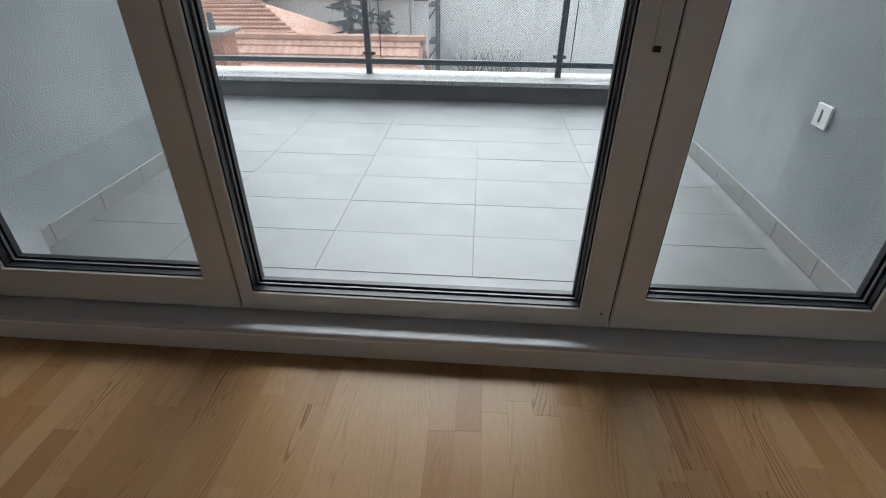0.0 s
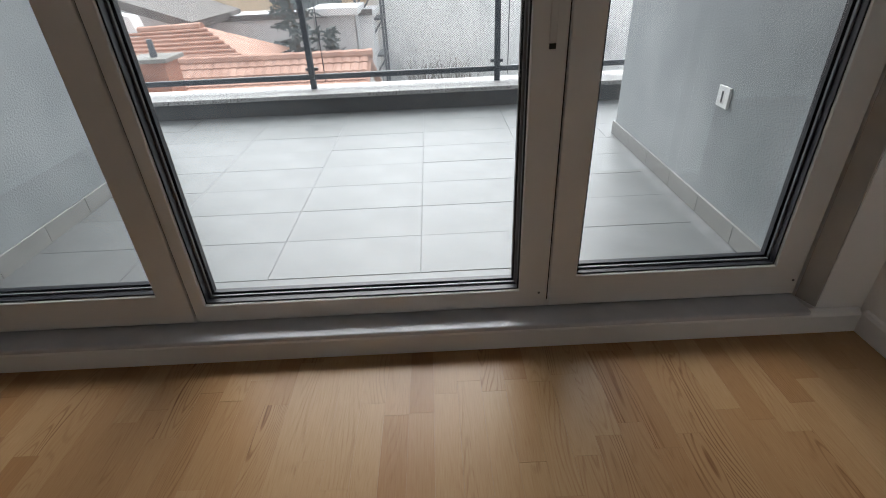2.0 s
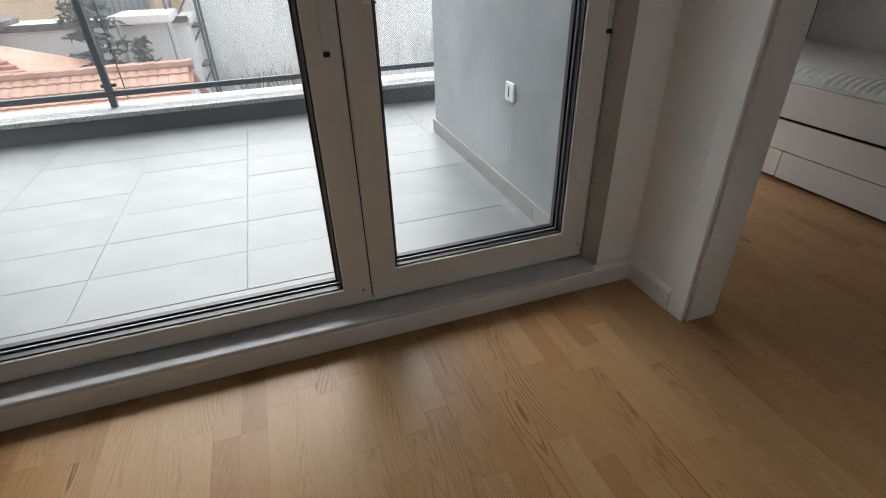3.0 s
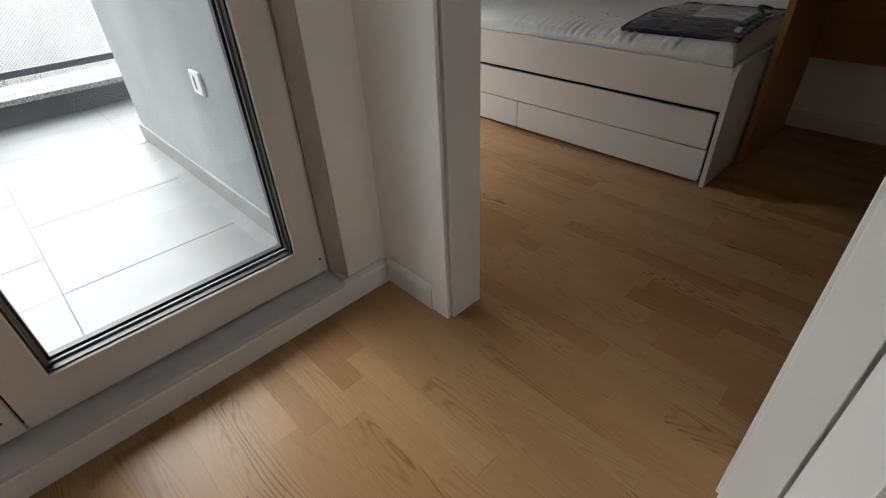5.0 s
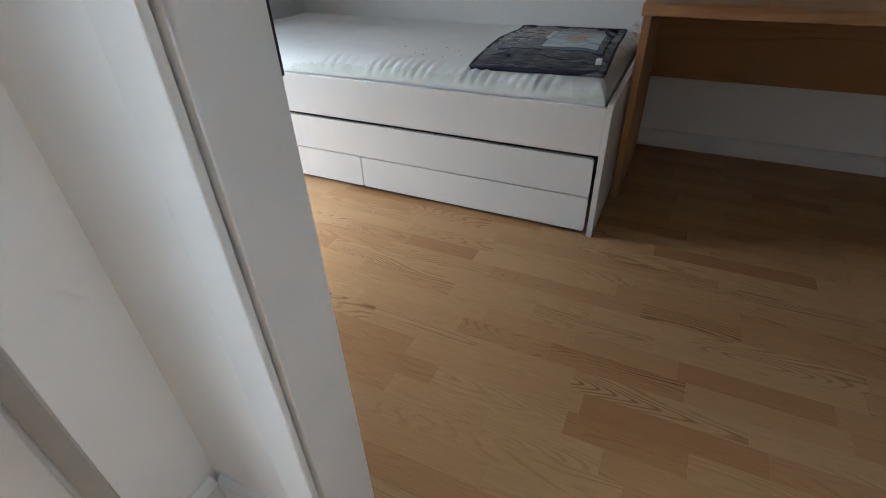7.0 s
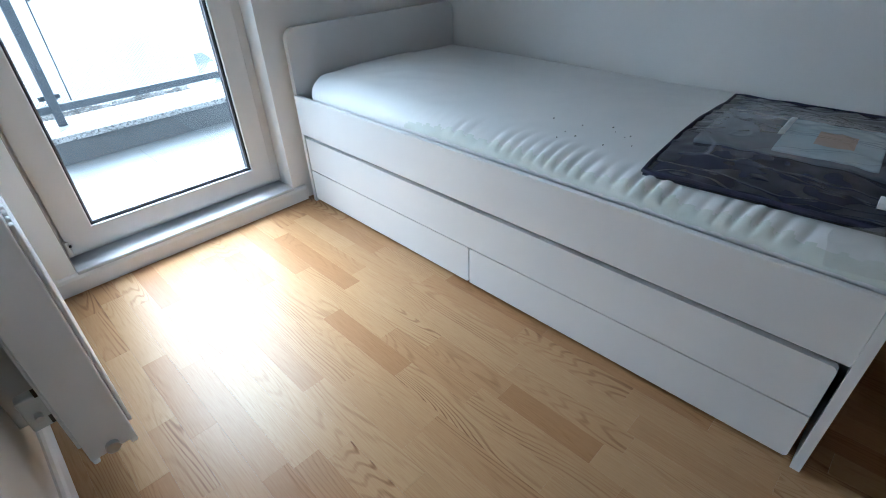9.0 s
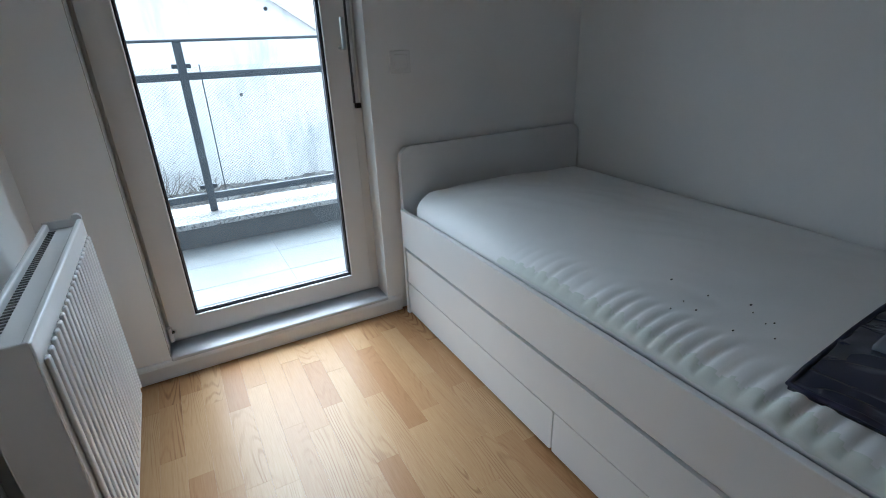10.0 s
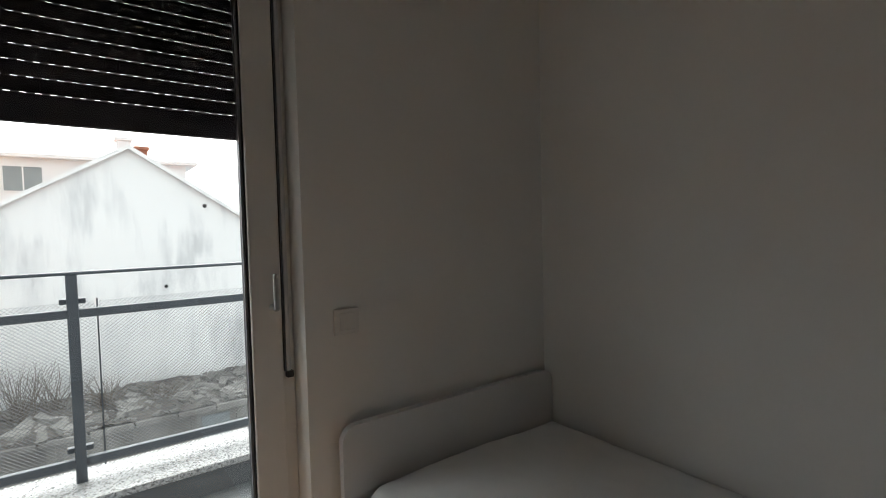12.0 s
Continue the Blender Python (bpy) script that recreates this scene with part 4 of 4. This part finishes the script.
def house(label, x0, x1, y0, y1, eaves, ridge, wall_mat, roof_mat, along="y", over=.25, ridge_x=None):
    """A gabled house; the ridge runs along y (gable towards us) or along x (roof slope towards us)."""
    h = thing("house", label, "house", ((x0 + x1) / 2, (y0 + y1) / 2, GROUNDZ))
    t = .09
    if along == "y":
        c = (x0 + x1) / 2 if ridge_x is None else ridge_x
        part("wall", prism(bmesh.new(), [(x0, GROUNDZ), (x1, GROUNDZ), (x1, eaves), (c, ridge), (x0, eaves)], "y", y0, y1), wall_mat, h)
        for xa, s in ((x0, -1), (x1, 1)):
            k = (ridge - eaves) / abs(c - xa)
            xe, ze = xa + s * over, eaves - k * over
            part("roof", prism(bmesh.new(), [(c, ridge + .01), (xe, ze + .01), (xe, ze + t), (c, ridge + t)], "y", y0 - .12, y1 + .2), roof_mat, h)
            part("verge", prism(bmesh.new(), [(c, ridge - .02), (xe, ze - .02), (xe, ze + t + .03), (c, ridge + t + .03)], "y", y0 - .2, y0 - .121), wall_mat, h)
    else:
        c = (y0 + y1) / 2
        part("wall", prism(bmesh.new(), [(y0, GROUNDZ), (y1, GROUNDZ), (y1, eaves), (c, ridge), (y0, eaves)], "x", x0, x1), wall_mat, h)
        for ya, s in ((y0, -1), (y1, 1)):
            k = (ridge - eaves) / abs(c - ya)
            ye, ze = ya + s * over, eaves - k * over
            part("roof", prism(bmesh.new(), [(c, ridge + .01), (ye, ze + .01), (ye, ze + t), (c, ridge + t)], "x", x0 - .15, x1 + .15), roof_mat, h)
    return h


def tile_rows(h, x0, x1, ytop, ztop, ybot, zbot, rows, step=.22, mat=None):
    """Courses of roof tiles on the slope from the ridge (ytop, ztop) down to (ybot, zbot), joined."""
    bm = bmesh.new()
    for r in range(rows):
        a, b = r / rows, (r + 1) / rows
        ya, za = ytop + (ybot - ytop) * a, ztop + (zbot - ztop) * a
        yb, zb = ytop + (ybot - ytop) * b, ztop + (zbot - ztop) * b
        n = int((x1 - x0) / step)
        for k in range(n):
            xa = x0 + k * step
            box_pts = [(xa, 0), (xa + step * .45, .022), (xa + step * .96, 0)]
            up = [bm.verts.new((x, ya, za + e + .005)) for x, e in box_pts]
            dn = [bm.verts.new((x, yb, zb + e + .034)) for x, e in box_pts]
            lo = [bm.verts.new((x, yb, zb - .01)) for x, e in box_pts]
            for i in range(2):
                bm.faces.new((up[i], dn[i], dn[i + 1], up[i + 1]))
                bm.faces.new((dn[i], lo[i], lo[i + 1], dn[i + 1]))
    bmesh.ops.recalc_face_normals(bm, faces=bm.faces[:])
    ob = part("roof_tiles", bm, mat or CLAY, h, "rows of red clay tiles")
    ob["kind"] = "stuff"


# old gabled house opposite
gable = house("old house with a stained white gable wall and red tiled roof", -1.9, 8.5, 20.0, 34.0, .95, 4.2, PLASTER, CLAY, "y", .3, 3.55)
for x, z, w, hh, m in ((3.58, 4.15, .42, .75, WHITEH), (4.12, 3.9, .36, .72, BRICKM)):
    ch = part("chimney", B((x - w / 2, 22.0, z - .6), (x + w / 2, 22.5, z + hh - .12), .02), m, gable)
    part("chimney_cap", B((x - w / 2 - .06, 21.95, z + hh - .12), (x + w / 2 + .06, 22.55, z + hh), .02), m, ch)
part("vent_hole", rod(bmesh.new(), (5.75, 20.01, 2.37), (5.75, 19.99, 2.37), .07, 12), BLACK, gable)
part("vent_hole", rod(bmesh.new(), (4.45, 20.01, -.36), (4.45, 19.99, -.36), .06, 12), BLACK, gable)

# low shed with an overgrown roof in front of the gable wall
shed = thing("shed", "low old shed with a rubble-strewn overgrown roof", "shed", (3.0, 17, GROUNDZ))
part("wall", B((-1.2, 17.4, GROUNDZ), (7.6, 19.9, -4.0)), CONC, shed)
bm = bmesh.new()
n1, n2 = 50, 26
g = [[bm.verts.new((-1.5 + 9.4 * i / n1, 17.2 + 2.75 * j / n2, -3.84 + .28 * j / n2 + .16 * noise.noise(Vector((i * .25, j * .4, 1))) + .1 * noise.noise(Vector((i * .9, j * .9, 4))))) for j in range(n2 + 1)] for i in range(n1 + 1)]
for i in range(n1):
    for j in range(n2):
        bm.faces.new((g[i][j], g[i + 1][j], g[i + 1][j + 1], g[i][j + 1]))
part("roof", bm, RUBBLE, shed, "dark rubble and dirt roof")
rs = random.Random(21)
bm = bmesh.new()
for k in range(420):
    x, y, w = rs.uniform(-1.4, 7.8), rs.uniform(17.25, 19.9), rs.choice((.06, .08, .1, .16, .24))
    g = bmesh.ops.create_cube(bm, size=1.0, matrix=pose(x, y, -3.84 + .28 * (y - 17.2) / 2.75 + w * .2, rs.uniform(-20, 20), rs.uniform(-20, 20), rs.uniform(0, 180)) @ Matrix.Diagonal((w * 1.5, w, w * .6, 1)))
    for v in g["verts"]:
        v.co += Vector((rs.gauss(0, .12), rs.gauss(0, .12), rs.gauss(0, .1))) * w
ob = part("rubble", bm, CONC, shed, "loose stones and broken boards")
ob["kind"] = "stuff"
for k in range(9):
    x = -1.0 + 1.05 * k
    part("edge_board", B((x, 17.12, -4.02 + rs.uniform(-.03, .03)), (x + 1.0, 17.26, -3.86), .01), CONC, shed)
for x in (-.9, 1.2, 3.1, 4.6, 5.9, 7.3):
    part("pier", B((x, 17.3, GROUNDZ), (x + .22, 17.41, -4.02), .01), CONC, shed)
part("doorway", B((4.9, 17.35, GROUNDZ), (5.7, 17.41, -4.2)), DARKWIN, shed)


def shrub(at, w, h, n, seed):
    rnd = random.Random(seed)
    bm = bmesh.new()
    for k in range(n):
        a = rnd.uniform(0, 2 * math.pi)
        p = Vector(at) + Vector((rnd.gauss(0, .12) * w, rnd.gauss(0, .12) * w, 0))
        for s in range(4):
            q = p + Vector((math.cos(a) * w * .12 + rnd.gauss(0, .05) * w, math.sin(a) * w * .12 + rnd.gauss(0, .05) * w, h / 4 * rnd.uniform(.6, 1.2)))
            rod(bm, p, q, .012 - .002 * s, 4)
            p = q
    return solid("shrub", bm, TWIG, "leafless dry brown shrub against the wall", "shrub")


for k, (x, y, w, h) in enumerate(((.6, 18.9, 1.3, 1.3), (1.4, 19.2, 1.4, 1.0), (2.6, 18.8, 1.2, .7), (-.3, 19.2, 1.2, 1.2), (4.0, 18.6, 1.2, .5))):
    shrub((x, y, -3.72), w, h * 1.2, 46, k)


def flat_block(label, x0, x1, y0, y1, top, mat, eave=.35):
    b = thing("apartment_building", label, "building", ((x0 + x1) / 2, y0, GROUNDZ))
    part("wall", B((x0, y0, GROUNDZ), (x1, y1, top)), mat, b)
    part("roof", B((x0 - eave, y0 - eave, top), (x1 + eave, y1 + eave, top + .2), .02), mat, b)
    return b


def far_window(parent, x0, x1, z0, z1, y):
    f = part("window", B((x0, y - .06, z0), (x1, y - .001, z1), .01), WHITEH, parent)
    m = (x0 + x1) / 2
    for a, b in ((x0 + .07, m - .035), (m + .035, x1 - .07)):
        part("pane", B((a, y - .07, z0 + .07), (b, y - .062, z1 - .07)), DARKWIN, f)


far = flat_block("white flat-roofed building behind the gable house", -6.0, 7.8, 36.0, 46.0, 5.75, WHITEH, .6)
for x0, x1, z0, z1 in ((-1.0, .75, 3.9, 5.35), (2.1, 2.9, 4.5, 5.0), (-4.2, -2.4, 3.9, 5.35)):
    far_window(far, x0, x1, z0, z1, 36.0)

# red tiled house in front, ridge along x
red = house("low house with a red clay tile roof", -9.5, -1.5, 8.6, 15.4, -2.6, -.92, WHITEH, CLAY, "x", .3)
tile_rows(red, -9.6, -1.36, 12.0, -.77, 8.3, -2.6, 13, .2)
bm = bmesh.new()
k = 0
while -9.6 + k * .36 < -1.5:
    rod(bm, (-9.6 + k * .36, 12.0, -.77), (-9.6 + k * .36 + .37, 12.0, -.75), .11, 8)
    k += 1
part("ridge_tiles", bm, CLAY, red, "rounded clay ridge tiles")
# hipped wing behind it
wing = thing("hipped_roof", "hipped red clay tile roof of the rear wing", "roof", (-5.8, 14, -1.2))
bm = bmesh.new()
apex, apex2 = Vector((-5.75, 13.6, -.16)), Vector((-8.6, 14.4, -.3))
base = [Vector(v) for v in ((-4.2, 12.25, -.9), (-9.6, 12.25, -.95), (-9.6, 16.0, -1.2), (-4.2, 16.0, -1.1))]
vb = [bm.verts.new(v) for v in base]
a1, a2 = bm.verts.new(apex), bm.verts.new(apex2)
for f in ((vb[0], a1, a2, vb[1]), (vb[0], vb[3], a1), (a1, vb[3], vb[2], a2), (a2, vb[2], vb[1])):
    bm.faces.new(f)
bm.faces.new(vb)
bmesh.ops.recalc_face_normals(bm, faces=bm.faces[:])
part("roof", bm, CLAY, wing)
for k in range(9):
    t = k / 9
    a = apex.lerp(base[0], t)
    b = apex2.lerp(base[1], t)
    part("course", rod(bmesh.new(), a + Vector((0, -.01, .02)), b + Vector((0, -.01, .02)), .035, 6), CLAY, wing)
n = 14
for k in range(n):
    part("hip_tile", rod(bmesh.new(), apex.lerp(apex2, k / n), apex.lerp(apex2, (k + 1.1) / n), .1, 8), CLAY, wing)
# brick chimney with a slab on posts
ch = thing("chimney", "brick chimney with a flat slab and a metal cowl", "chimney", (-5.2, 10.2, -1.6))
part("stack", B((-5.75, 9.9, -2.2), (-5.1, 10.5, -.42), .01), BRICKM, ch)
part("slab", B((-5.85, 9.8, -.42), (-5.0, 10.6, -.34), .01), CONC, ch)
part("cowl", rod(bmesh.new(), (-5.35, 10.1, -.34), (-5.35, 10.1, -.02), .07, 12, .05), IRON, ch)

# white low building, beige house, brown roof and glazed dormer
low = flat_block("low white flat-roofed building", -9.0, -1.9, 18.0, 19.6, -.5, WHITEH, .12)
part("roof_edge", B((-9.1, 17.85, -.46), (-1.85, 17.99, -.28)), BROWNR, low)
beige = flat_block("beige rendered apartment house with a balcony", -12.5, -3.6, 24.0, 32.0, 3.4, BEIGE)
for x in (-10.8, -8.4):
    far_window(beige, x, x + .9, .1, 1.5, 24.0)
bal = part("balcony", B((-6.6, 22.8, -.72), (-3.7, 24.0, -.58)), CONC, beige)
part("recess", B((-6.5, 23.9, -.58), (-3.8, 23.99, 1.7)), DARKWIN, bal)
for k in range(14):
    part("baluster", rod(bmesh.new(), (-6.5 + k * .21, 22.85, -.58), (-6.5 + k * .21, 22.85, .35), .02, 6), IRON, bal)
part("balcony_rail", rod(bmesh.new(), (-6.6, 22.85, .37), (-3.7, 22.85, .37), .035, 6), WHITEH, bal)
brown = thing("brown_roof", "steep brown tiled roof of a neighbouring house", "roof", (-8, 15.5, GROUNDZ))
bm = prism(bmesh.new(), [(-11.0, 1.35), (-6.55, -.16), (-6.6, -.38), (-11.0, 1.1)], "y", 14.9, 19.0)
part("roof", bm, BROWNR, brown)
part("wall", prism(bmesh.new(), [(-11.0, GROUNDZ), (-7.2, GROUNDZ), (-7.2, -.15), (-11.0, 1.08)], "y", 15.4, 18.9), WHITEH, brown)
dorm = thing("glazed_dormer", "white framed glazed dormer window", "dormer", (-8.4, 14.0, -1))
bm = prism(bmesh.new(), [(-9.2, -1.6), (-7.35, -1.6), (-7.75, .1), (-8.9, .35)], "y", 14.0, 14.5)
part("frame", bm, WHITEH, dorm)
part("pane", prism(bmesh.new(), [(-8.9, -1.15), (-7.7, -1.15), (-7.95, -.1), (-8.75, .1)], "y", 13.98, 13.999), DARKWIN, dorm)
part("sill", B((-9.3, 13.8, -1.75), (-7.2, 14.4, -1.6), .02), WHITEH, dorm)

# white canopy and steel stair by the gable corner
can = thing("canopy", "white flat canopy with steel posts beside the old house", "canopy", (-2.9, 18.5, GROUNDZ))
part("roof", B((-3.75, 16.9, -.35), (-2.2, 18.9, -.12), .02), WHITEH, can)
part("wall", B((-3.3, 17.6, GROUNDZ), (-2.3, 17.7, -.36)), WHITEH, can)
for x in (-3.6, -2.3):
    part("post", rod(bmesh.new(), (x, 17.0, GROUNDZ), (x, 17.0, -.35), .05, 8), STEEL, can)
stair = thing("steel_stair", "grey steel stair tower beside the gable wall", "stair", (-2.0, 19.2, GROUNDZ))
for x, y in ((-1.62, 18.7), (-2.5, 18.7), (-1.62, 19.8), (-2.5, 19.8)):
    part("post", B((x - .04, y - .04, GROUNDZ), (x + .04, y + .04, 2.6)), IRON, stair)
for z in (-3.2, -1.9, -.7, .7, 2.0):
    part("landing", B((-2.55, 18.65, z), (-1.58, 19.85, z + .07)), IRON, stair)
    part("handrail", rod(bmesh.new(), (-2.5, 18.7, z + .95), (-1.62, 18.7, z + .95), .03, 6), STEEL, stair)
    part("brace", rod(bmesh.new(), (-2.5, 18.7, z), (-1.62, 18.7, z + 1.2), .03, 6), IRON, stair)


def spruce(at, height, spread, seed, label):
    rnd = random.Random(seed)
    t = thing("spruce_tree", label, "tree", at)
    part("trunk", rod(bmesh.new(), at, (at[0], at[1], at[2] + height), .16, 8, .02), BARK, t)
    verts, faces = [], []
    bmx = bmesh.new()
    levels = 26
    for k in range(levels):
        f = k / (levels - 1)
        z = at[2] + height * (.18 + .8 * f)
        reach = spread * (1 - f) ** .8 + .12
        for b in range(rnd.randint(7, 10)):
            a = rnd.uniform(0, 2 * math.pi)
            ln = reach * rnd.uniform(.7, 1.12)
            o = Vector((at[0], at[1], z + rnd.uniform(-.1, .1)))
            tip = o + Vector((math.cos(a) * ln, math.sin(a) * ln, -ln * .18 + rnd.uniform(-.08, .12)))
            rod(bmx, o, tip, .02, 4, .006)
            for s in range(int(7 + 12 * ln)):
                u = rnd.uniform(.2, 1.0)
                p = o.lerp(tip, u)
                d = Vector((rnd.gauss(0, 1), rnd.gauss(0, 1), rnd.gauss(-.2, .6))).normalized()
                q = p + d * rnd.uniform(.12, .26)
                w = d.cross(Vector((rnd.gauss(0, 1), rnd.gauss(0, 1), 1))).normalized() * .045
                i = len(verts)
                verts += [tuple(p - w), tuple(p + w), tuple(q + w * .3), tuple(q - w * .3)]
                faces.append((i, i + 1, i + 2, i + 3))
    part("limbs", bmx, BARK, t)
    me = bpy.data.meshes.new("crown")
    me.from_pydata(verts, [], faces)
    me.materials.append(NEEDLE)
    ob = new("crown", me)
    ob.parent = t
    ob.matrix_parent_inverse = Matrix.Translation(-Vector(at))
    return t


spruce((-4.1, 16.3, GROUNDZ), 8.6, 1.35, 3, "blue-grey spruce tree between the houses")
spruce((-2.95, 15.9, GROUNDZ), 5.4, .75, 8, "small dark conifer beside the spruce")


# parked cars on the street
def car(body_mat):
    c = thing("car", "light parked car on the street", "car", (0, 0, 0), "parked cars")
    part("body", prism(bmesh.new(), [(-2.1, .3), (2.1, .3), (2.15, .7), (1.2, .85), (-1.9, .88), (-2.15, .7)], "y", -.85, .85), body_mat, c)
    part("cabin", prism(bmesh.new(), [(-1.7, .86), (1.1, .84), (.5, 1.42), (-1.2, 1.45)], "y", -.74, .74), DARKWIN, c)
    part("roof", prism(bmesh.new(), [(-1.25, 1.42), (.52, 1.4), (.4, 1.47), (-1.1, 1.5)], "y", -.72, .72), body_mat, c)
    for x in (-1.35, 1.35):
        for y in (-.8, .8):
            w = part("wheel", rod(bmesh.new(), (x, y - .1, .32), (x, y + .1, .32), .32, 14), BLACK, c)
            part("rim", rod(bmesh.new(), (x, y - .105, .32), (x, y + .105, .32), .19, 12), STEEL, w)
    return c


first = car(surface("car_paint_silver", (0.55, 0.56, 0.58), (0.6, 0.61, 0.63), 1.0, 0.25, 0.0, 30.0, 0.3))
first.location = (13.0, 27.0, GROUNDZ)
for x, y, a in ((12.2, 31.5, 8), (17.5, 28.5, 4), (19.0, 33.0, 4), (14.0, 22.5, -4)):
    copy_thing(first, pose(x, y, GROUNDZ, 0, 0, a))

# ---- balcony tiles ----
tiles = thing("balcony_tiles", "large pale grey porcelain tiles laid in a straight grid", "floor", (0, 2.6, ZB), kind=STRUCT)
TW, TH = .594, .2945
tile_mesh = mesh_of("tile", B((.001, .001, -.012), (TW - .001, TH - .001, 0), .0008), TILE)
for i in range(-5, 9):
    for j in range(0, 9):
        x, y = -.004 + i * TW, 1.445 + j * TH
        if x + TW < -3.0 or x > 4.8 or (1.25 < x + TW / 2 < 7 and y + TH / 2 < 2.97) or (x < -1.95 and y < 1.4):
            continue
        ob = new("tile", tile_mesh)
        ob.parent = tiles
        ob.location = (x, y - 2.6, random.uniform(-.0006, .0006))
bm = bmesh.new()
for k in range(6):
    box(bm, (1.24, 1.25 + k * .292, ZB), (1.25, 1.25 + k * .292 + .29, ZB + .085), .001)
solid("tile_skirting", bm, SKIRT, "pale grey tile skirting along the balcony wall", "baseboard", STRUCT)
bm = bmesh.new()
for k in range(6):
    box(bm, (-1.70, 1.25 + k * .296, ZB), (-1.69, 1.25 + k * .296 + .294, ZB + .085), .001)
solid("tile_skirting", bm, SKIRT, "pale grey tile skirting along the balcony wall", "baseboard", STRUCT)

# ---- parquet ----
parquet = thing("floor", "varnished natural oak strip parquet", "floor", (0, 0, 0), kind=STRUCT)
PW = .0705
LENGTHS = (.28, .36, .42, .5)
plank_mesh = [mesh_of("plank", B((.0001, .0001, -.012), (PW - .0001, L - .0001, 0), .0002), OAK) for L in LENGTHS]
rnd = random.Random(12)
rest_v, rest_f = [], []
count = 0
col = 0
x = WEST1
while x < XE:
    south = SOUTH1 if x < X1 else SOUTH2
    north = Y1 if x < X1 + .02 else Y2
    y = south - rnd.uniform(0, .4) * .35
    while y < north - .005:
        k = rnd.randrange(4)
        L = LENGTHS[k]
        near = (x > XW - .2 and x < 2.75 and -.2 < y < Y2) or (-.75 < x < XW - .2 and y > .35)
        if near and y + L < north and count < 310:
            ob = new("plank", plank_mesh[k])
            ob.parent = parquet
            ob.location = (x, y, rnd.uniform(-.0002, .0002))
            count += 1
        else:
            e = min(y + L, north)
            i = len(rest_v)
            a, b = x + .0001, x + PW - .0001
            rest_v += [(a, y + .0003, -.012), (b, y + .0003, -.012), (b, e - .0003, -.012), (a, e - .0003, -.012),
                       (a, y + .0003, 0), (b, y + .0003, 0), (b, e - .0003, 0), (a, e - .0003, 0)]
            rest_f += [(i + 4, i + 5, i + 6, i + 7), (i, i + 1, i + 5, i + 4), (i + 1, i + 2, i + 6, i + 5), (i + 2, i + 3, i + 7, i + 6), (i + 3, i, i + 4, i + 7)]
        y += L
    x += PW
me = bpy.data.meshes.new("parquet_rest")
me.from_pydata(rest_v, [], rest_f)
me.materials.append(OAK)
ob = new("parquet_rest", me)
ob.parent = parquet
tagged(ob, "", "", "", "stuff")
